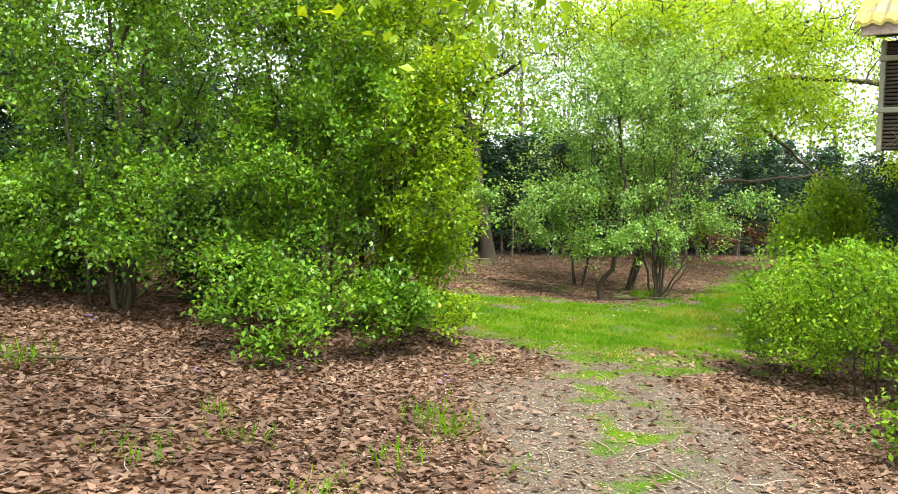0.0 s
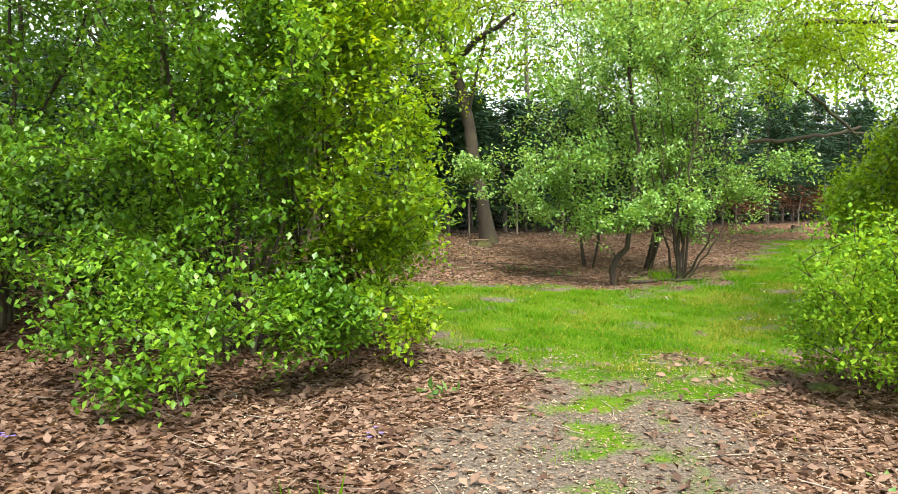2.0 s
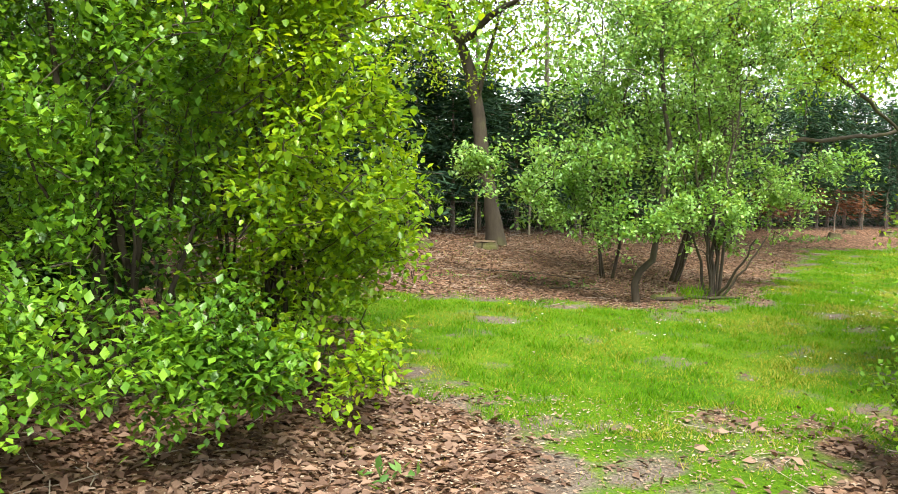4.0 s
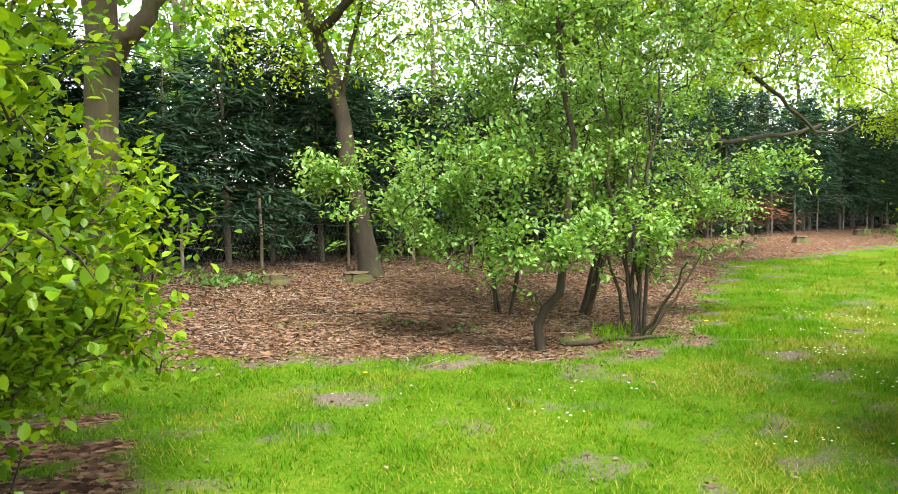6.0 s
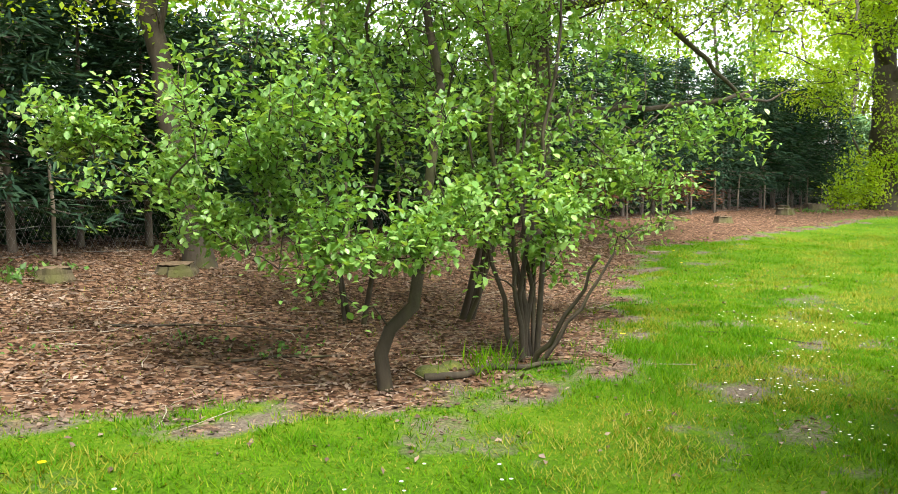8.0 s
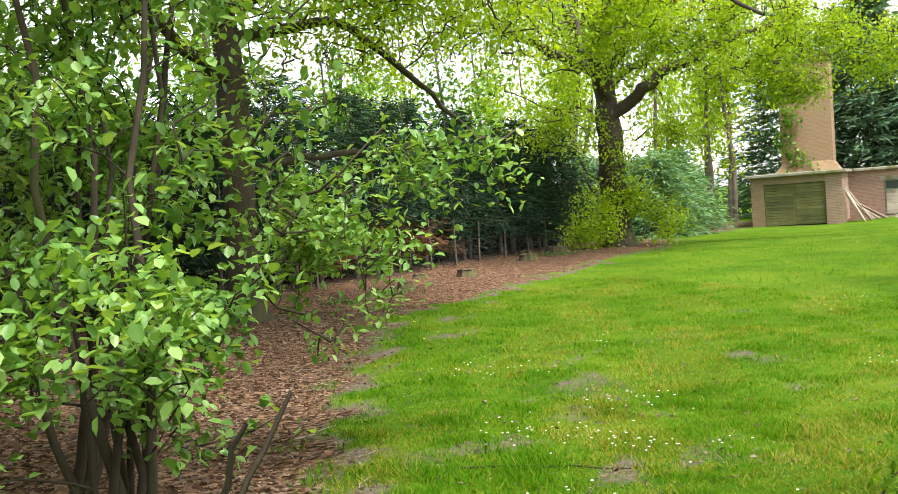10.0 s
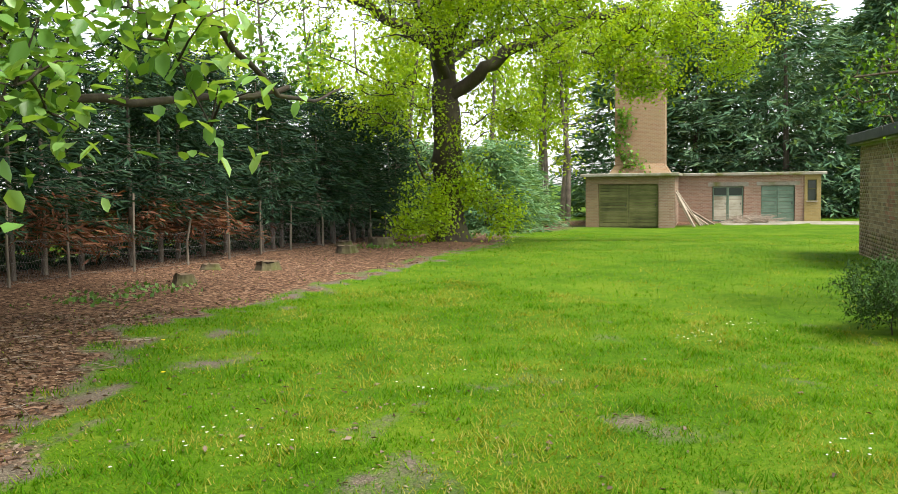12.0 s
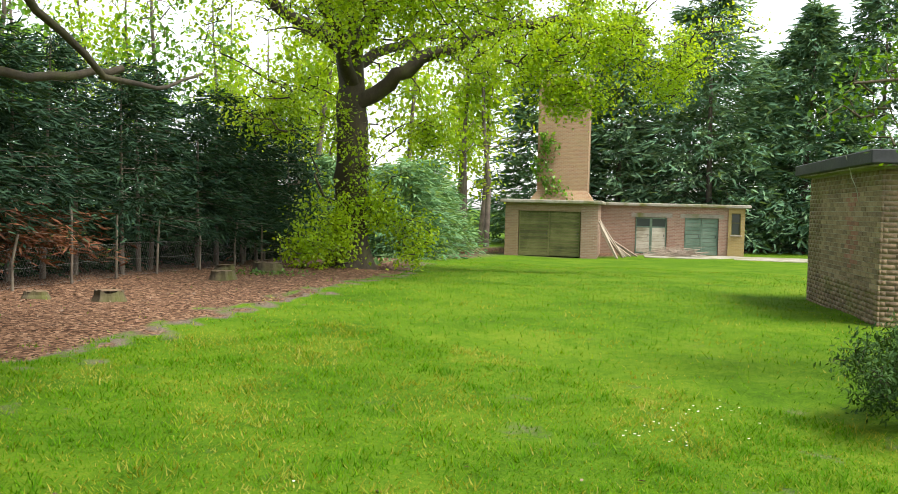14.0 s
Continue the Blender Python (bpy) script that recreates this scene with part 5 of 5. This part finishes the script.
    bmesh.ops.create_cone(lamp, cap_ends=True, segments=14, radius1=0.045, radius2=0.04, depth=0.14, matrix=Matrix.Translation((-0.13, -0.1, 2.98)))
    part("lamp_glass", lamp, PALE_PAINT, root, "white cylindrical wall lamp", True)
    boxed("lamp_cap", -0.19, -0.06, -0.15, 0.0, 3.05, 3.08, frame_mat, root)
    # steep mossy roof of wavy sheets, its eave over the boarded front
    rise = 0.95
    for front in (True, False):
        bm = bmesh.new()
        n = 150
        rows = []
        for k in range(5):
            y = -0.5 + k * (D / 2 + 0.5) / 4
            z = 3.74 + (y + 0.5) * rise
            if not front:
                y = D - y
            rows.append([[bm.verts.new((-0.72 + 6.4 * i / n, y, z + d + 0.022 * math.sin(i * 6.283 / 3.4 + 0.4))) for d in (0.0, -0.035)] for i in range(n + 1)])
        for r0, r1 in zip(rows[:-1], rows[1:]):
            for i in range(n):
                bm.faces.new((r0[i][0], r0[i + 1][0], r1[i + 1][0], r1[i][0]))
                bm.faces.new((r0[i][1], r1[i][1], r1[i + 1][1], r0[i + 1][1]))
            for i in (0, n):
                bm.faces.new((r0[i][0], r1[i][0], r1[i][1], r0[i][1]))
        for i in range(n):
            bm.faces.new((rows[0][i][0], rows[0][i][1], rows[0][i + 1][1], rows[0][i + 1][0]))
        part("roof", bm, mossy, root, "mossy corrugated roof sheet")
    boxed("fascia", -0.66, W + 0.5, -0.47, -0.44, 3.6, 3.73, OLD_WOOD, root, "weathered grey fascia board")
    boxed("soffit", -0.62, W + 0.45, -0.44, 0.03, 3.66, 3.69, tar, root)
    for x in (0.05, W - 0.06):
        bm = bmesh.new()
        bm.faces.new([bm.verts.new(c) for c in ((x, 0.12, H), (x, D - 0.1, H), (x, D / 2, 3.66 + (D / 2 + 0.4) * rise))])
        bmesh.ops.solidify(bm, geom=bm.faces[:], thickness=0.05)
        part("gable", bm, tar, root)
    # dry vine hanging over the panel
    lines = []
    for k in range(16):
        a = np.array([-0.1 + rng.normal() * 0.05, -0.08, 2.4 + rng.random() * 0.25])
        b = a + np.array([-rng.uniform(0.1, 0.45), rng.normal() * 0.06, rng.uniform(-0.2, 0.3)])
        m = (a + b) / 2 + np.array([0, 0, 0.14])
        lines.append([(a, 0.004), (m, 0.003), (b, 0.002)])
    v, f = tubes(lines)
    tagged(part_np("dry_vine", v, f, OLD_WOOD, root, "dry bare vine stems"), kind="stuff")


timber_hut()


# ---- far conifers and woods ----
for k, (x, y, t, w) in enumerate([(53.0, 53.6, 14.5, 5.6), (55.2, 48.2, 16.8, 7.4), (49.6, 57.0, 13.5, 5.0), (58.0, 43.8, 14.2, 6.2), (59.6, 40.0, 15.8, 6.8), (61.5, 35.5, 14.5, 6.4), (62.5, 30.5, 14.0, 6.4), (62, 25.5, 13.5, 6.0), (59.5, 53.0, 14.0, 6.4), (65.5, 46.5, 15.0, 6.6), (63.5, 49.8, 12.5, 6.4), (56.5, 57.5, 14.0, 6.0)]):
    conifer("conifer", "tall dark green conifer behind the outbuilding", 500 + k, (x, y, gz(x, y)), t, w, NEEDLE_TALL, 450, 31, (0.66, 0.14), bare=0.3, trunk_r=0.22, tip=0.03, group="tall conifers behind the outbuilding", tier=0.62)
for k, (x, y, t, w) in enumerate([(30.2, 46.6, 3.8, 3.0), (33.0, 48.8, 4.2, 3.0), (28.4, 48.6, 4.0, 2.9), (35.4, 51, 3.6, 2.4)]):
    conifer("conifer", "broad light blue-green conifer on the lawn's far edge", 520 + k, (x, y, gz(x, y)), t, w, NEEDLE_BLUE, 420, 20, (0.4, 0.085), bare=0.0, trunk_r=0.1, tip=0.3)


def far_wood(name, label, seed, spots, mat, tall, leaf, per):
    """Far slender trees: each a trunk with limbs and a loose crown."""
    rng = np.random.default_rng(seed)
    for (x, y) in spots:
        z = gz(x, y)
        h = tall * rng.uniform(0.8, 1.2)
        base = np.array([x, y, z])
        root = thing(name, label, "tree", base, group=label)
        p = wiggle(rng, (0, 0, -0.1), (rng.normal() * 0.4, rng.normal() * 0.4, h), 6, 0.01)
        lines = [list(zip(p, np.linspace(0.17, 0.03, 6)))]
        pts = crown_points(rng, [((0, 0, h * 0.6), (2.1, 2.1, h * 0.42))], 72, 0.2, 0.3, 2.0)
        tw = branch_out(rng, lines, pts, 0.02)
        v, f = tubes(lines[:1], 7)
        part_np("trunk", v, f, BARK_CONIFER, root)
        v, f = tubes(lines[1:])
        tagged(part_np("branching", v, f, BARK_CONIFER, root), kind="stuff")
        v, f = twig_leaves(rng, tw, per, 0.45, leaf, leaf * 0.6)
        tagged(part_np("foliage", v, f, mat, root), kind="stuff")


rng = np.random.default_rng(81)
far_wood("slender_tree", "slender tree in fresh leaf in the far wood", 82, [(24 + 3.1 * k + rng.normal() * 1.0, 66 + rng.normal() * 4 - 0.55 * k) for k in range(10)] + [(30 + 3.0 * k + rng.normal(), 56 + rng.normal() * 2.5 - 0.1 * k) for k in range(5)], LEAF_OAK, 14, 0.34, 20)
far_wood("woodland_tree", "woodland tree in fresh leaf beyond the hedge", 83, [(-14 + 4.6 * k + rng.normal(), 27 + 3.6 * k + rng.normal()) for k in range(8)] + [(-12 + 4.4 * k + rng.normal(), 20 + 3.9 * k + rng.normal()) for k in range(8)], LEAF_MID, 9, 0.26, 20)
far_wood("woodland_tree", "woodland tree in fresh leaf around the garden", 84, [(70 * math.cos(a) + 10, 70 * math.sin(a) + 18) for a in np.linspace(2.6, 6.6, 14)] + [(-16, 4), (-14, 12), (-9, -6), (2, -9), (11, -6), (17, 3), (24, 10), (32, 14), (13, 5)], LEAF_MID, 10, 0.45, 14)


# ---- stumps, weeds, flowers, sticks ----
def stump(where, r, h, seed):
    rng = np.random.default_rng(seed)
    x, y = where
    z = gz(x, y)
    root = thing("tree_stump", "low rough-sawn tree stump in the leaf litter", "stump", (x, y, z), group="stumps along the fence")
    n = 18
    bm = bmesh.new()
    rad = [1 + 0.12 * rng.normal() for _ in range(n)]
    rings = []
    for zz, s in ((-0.08, 1.35), (0.03, 1.12), (h * 0.6, 1.0), (h, 0.97)):
        rings.append([bm.verts.new((r * s * rad[i] * math.cos(6.283 * i / n), r * s * rad[i] * math.sin(6.283 * i / n), zz + (0.02 * rng.normal() if zz == h else 0))) for i in range(n)])
    for a, b in zip(rings[:-1], rings[1:]):
        for i in range(n):
            bm.faces.new((a[i], a[(i + 1) % n], b[(i + 1) % n], b[i]))
    part("bark", bm, BARK_OAK, root)
    bm = bmesh.new()
    c = bm.verts.new((0, 0, h + 0.012))
    ring = [bm.verts.new((r * 0.93 * rad[i] * math.cos(6.283 * i / n), r * 0.93 * rad[i] * math.sin(6.283 * i / n), h + 0.008)) for i in range(n)]
    for i in range(n):
        bm.faces.new((c, ring[i], ring[(i + 1) % n]))
    part("cut_face", bm, CUT_WOOD, root, "pale sawn top")


CUT_WOOD = rough_stuff("sawn_wood", [(0.2, (0.07, 0.045, 0.025)), (0.5, (0.14, 0.092, 0.05)), (0.8, (0.25, 0.18, 0.10))], 25, bump=0.3)
for k, (x, y, r, h) in enumerate([(12.17, 30.1, 0.19, 0.15), (15.4, 33.0, 0.22, 0.16), (10.1, 28.6, 0.17, 0.13), (11.4, 30.9, 0.16, 0.1), (-0.28, 18.6, 0.16, 0.12), (0.75, 19.4, 0.2, 0.1), (17.2, 34.4, 0.3, 0.22), (16.6, 35.2, 0.2, 0.12)]):
    stump((x, y), r, h, 90 + k)


def weed_clump(name, label, where, n, length, width, seed, mat, spread=0.15, upright=0.9, category="weed"):
    rng = np.random.default_rng(seed)
    x, y = where
    base = np.array([x, y, gz(x, y)])
    at = rng.normal(size=(n, 3)) * np.array([spread, spread, 0.0])
    at[:, 2] = np.abs(rng.normal(size=n)) * length * 0.25 - 0.005
    way = rng.normal(size=(n, 3)) * np.array([0.6, 0.6, 0.25]) + np.array([0, 0, upright])
    v, f = leaf_arrays(rng, at, way, length, width, 0.3)
    ob = part_np(name, v, f, mat)
    ob.matrix_basis = pose(*base)
    return tagged(ob, label, category, kind="stuff")


for k, (x, y, n, ln, w, sp) in enumerate([(-0.9, 18.2, 160, 0.16, 0.05, 0.22), (-0.5, 18.9, 90, 0.14, 0.06, 0.2), (-1.4, 18.9, 120, 0.15, 0.05, 0.35), (1.19, 16.4, 50, 0.08, 0.03, 0.18), (0.2, 16.0, 40, 0.07, 0.03, 0.15), (8.4, 27.2, 120, 0.12, 0.07, 0.4), (9.3, 28.0, 90, 0.12, 0.07, 0.35), (16.9, 34.0, 120, 0.14, 0.06, 0.4),
                                           (22.6, 38.4, 160, 0.25, 0.1, 0.5), (1.9, 16.3, 60, 0.08, 0.04, 0.2), (0.3, 8.3, 26, 0.12, 0.05, 0.08), (3.3, 6.1, 60, 0.09, 0.05, 0.2), (3.6, 5.4, 50, 0.09, 0.05, 0.16), (2.9, 6.7, 60, 0.08, 0.04, 0.2)]):
    weed_clump("weed_clump", "low clump of green weeds in the leaf litter", (x, y), n, ln * 0.65, w * 0.8, 100 + k, WEED, sp, 0.45)
for k, (x, y, n, ln, sp) in enumerate([(0.05, 5.5, 60, 0.22, 0.09), (-0.15, 5.75, 40, 0.18, 0.07), (-1.4, 5.6, 26, 0.14, 0.07), (-1.1, 5.1, 30, 0.13, 0.1), (-0.25, 5.0, 40, 0.12, 0.1), (-3.2, 6.6, 90, 0.2, 0.14), (-1.6, 4.75, 50, 0.12, 0.16), (3.35, 15.45, 160, 0.16, 0.14), (0.45, 4.9, 30, 0.1, 0.1), (-0.6, 4.3, 40, 0.12, 0.14)]):
    weed_clump("grass_tuft", "tuft of long pale green grass in the leaf litter", (x, y), n, ln, 0.009, 130 + k, GRASS, sp, 1.0, "grass tuft")


def moss_cushion(where, r, seed):
    rng = np.random.default_rng(seed)
    bm = bmesh.new()
    bmesh.ops.create_icosphere(bm, subdivisions=3, radius=r)
    for v in bm.verts:
        v.co.z *= 0.4
        v.co *= 1 + 0.25 * noise.noise(v.co * 9 + Vector((seed, 0, 0)))
    ob = part("moss_cushion", bm, MOSS, smooth=True)
    ob.matrix_basis = pose(*where, gz(*where))
    tagged(ob, "yellow-green moss cushion beside the cherry stems", "moss")


moss_cushion((2.98, 15.52), 0.13, 1)
moss_cushion((3.12, 15.62), 0.09, 2)
moss_cushion((3.2, 9.0), 0.12, 3)


def flowers(name, label, category, spots, mat, seed, head=0.011, tall=0.05, petals=6):
    """Small flower heads on stalks: white daisies, a dandelion, bluebells."""
    rng = np.random.default_rng(seed)
    v_all, f_all, base = [], [], 0
    lines = []
    for x, y in spots:
        z = gz(x, y)
        h = tall * rng.uniform(0.6, 1.3)
        c = np.array([x + rng.normal() * 0.01, y + rng.normal() * 0.01, z + h])
        lines.append([(np.array([x, y, z]), 0.0012), (c, 0.001)])
        a = np.linspace(0, 6.283, petals, endpoint=False)
        ring = c + head * np.stack([np.cos(a), np.sin(a), 0.25 + 0.0 * a], 1) * rng.uniform(0.8, 1.2)
        v_all.append(np.concatenate([c[None], ring]))
        f_all.append(np.array([[0, 1 + i, 1 + (i + 1) % petals] for i in range(petals)]) + base)
        base += petals + 1
    ob = part_np(name, np.concatenate(v_all), np.concatenate(f_all), mat)
    tagged(ob, label, category, kind="stuff")


rng = np.random.default_rng(120)
spots = []
for cx, cy, n, s in [(6.95, 16.95, 40, 0.4), (5.44, 15.0, 30, 0.3), (5.9, 16.1, 30, 0.35), (6.44, 17.6, 40, 0.45), (2.22, 12.6, 12, 0.2), (5.2, 13.9, 26, 0.35), (4.9, 14.6, 20, 0.3), (12.6, 20.7, 26, 0.4), (10.2, 17.6, 30, 0.35), (7.3, 20.0, 40, 0.6), (7.6, 18.0, 30, 0.5), (13.4, 20.9, 20, 0.3), (3.8, 12.0, 14, 0.4), (2.9, 13.3, 10, 0.4), (9.4, 20.4, 20, 0.8), (6.7, 15.2, 24, 0.4), (1.0, 12.9, 6, 0.3)]:
    spots += [(cx + rng.normal() * s * 0.55, cy + rng.normal() * s * 0.5) for _ in range(int(n * 0.7))]
flowers("daisy_patch", "small white daisies in patches over the lawn", "daisy", spots, PETAL, 121, 0.0095, 0.06)
for k, (x, y) in enumerate([(1.02, 13.43), (7.6, 22.0), (4.7, 16.5), (8.05, 23.3)]):
    flowers("dandelion", "yellow dandelion flower in the grass", "flower", [(x, y)], PETAL_YELLOW, 122 + k, 0.022, 0.09, 10)
for k, (x, y) in enumerate([(-1.85, 6.7), (0.0, 7.0), (-3.4, 8.6)]):
    flowers("bluebell", "small violet-blue flower in the leaf litter", "flower", [(x, y), (x + 0.03, y + 0.01), (x - 0.02, y + 0.03), (x + 0.01, y - 0.02)], PETAL_BLUE, 126 + k, 0.014, 0.1, 6)


def fallen_sticks():
    rng = np.random.default_rng(130)
    spots = scatter(rng, 900, -4.5, 4.5, 3, 10, lambda g, lt, x, y: 0.15 + 0.25 * lt)
    spots = np.concatenate([spots, scatter(rng, 1500, -3, 9, 14, 26, lambda g, lt, x, y: lt * 0.5)])
    for k, (x, y, z) in enumerate(spots):
        ln = rng.uniform(0.06, 0.28) * (1.8 if k % 17 == 0 else 1)
        a = rng.uniform(0, 6.283)
        d = np.array([math.cos(a), math.sin(a), 0]) * ln
        p = wiggle(rng, np.array([x, y, z + 0.012]) - d, np.array([x, y, z + 0.016]) + d, 4, 0.05)
        p[:, 2] = z + 0.012
        r = rng.uniform(0.002, 0.005)
        yield list(zip(p, (r, r, r * 0.8, r * 0.5)))


v, f = tubes(list(fallen_sticks()))
tagged(part_np("twig_litter", v, f, OLD_WOOD), "thin dry fallen twigs on soil and leaf litter", "twigs", kind="stuff")
for k, (a, b, r) in enumerate([((2.9, 15.35), (4.0, 15.6), 0.03), ((1.6, 15.9), (2.4, 16.1), 0.014), ((0.6, 16.8), (2.2, 17.0), 0.012), ((-3.6, 6.9), (-2.6, 7.0), 0.02), ((5.7, 17.2), (6.6, 16.7), 0.008)]):
    rg = np.random.default_rng(140 + k)
    p = wiggle(rg, (*a, gz(*a) + r), (*b, gz(*b) + r), 7, 0.03)
    p[:, 2] = [gz(q[0], q[1]) + r * 0.8 for q in p]
    v, f = tubes([list(zip(p, np.linspace(r, r * 0.5, 7)))], 7)
    tagged(part_np("fallen_branch", v, f, BARK_DARK, smooth=True), "fallen dead branch lying on the ground", "branch")
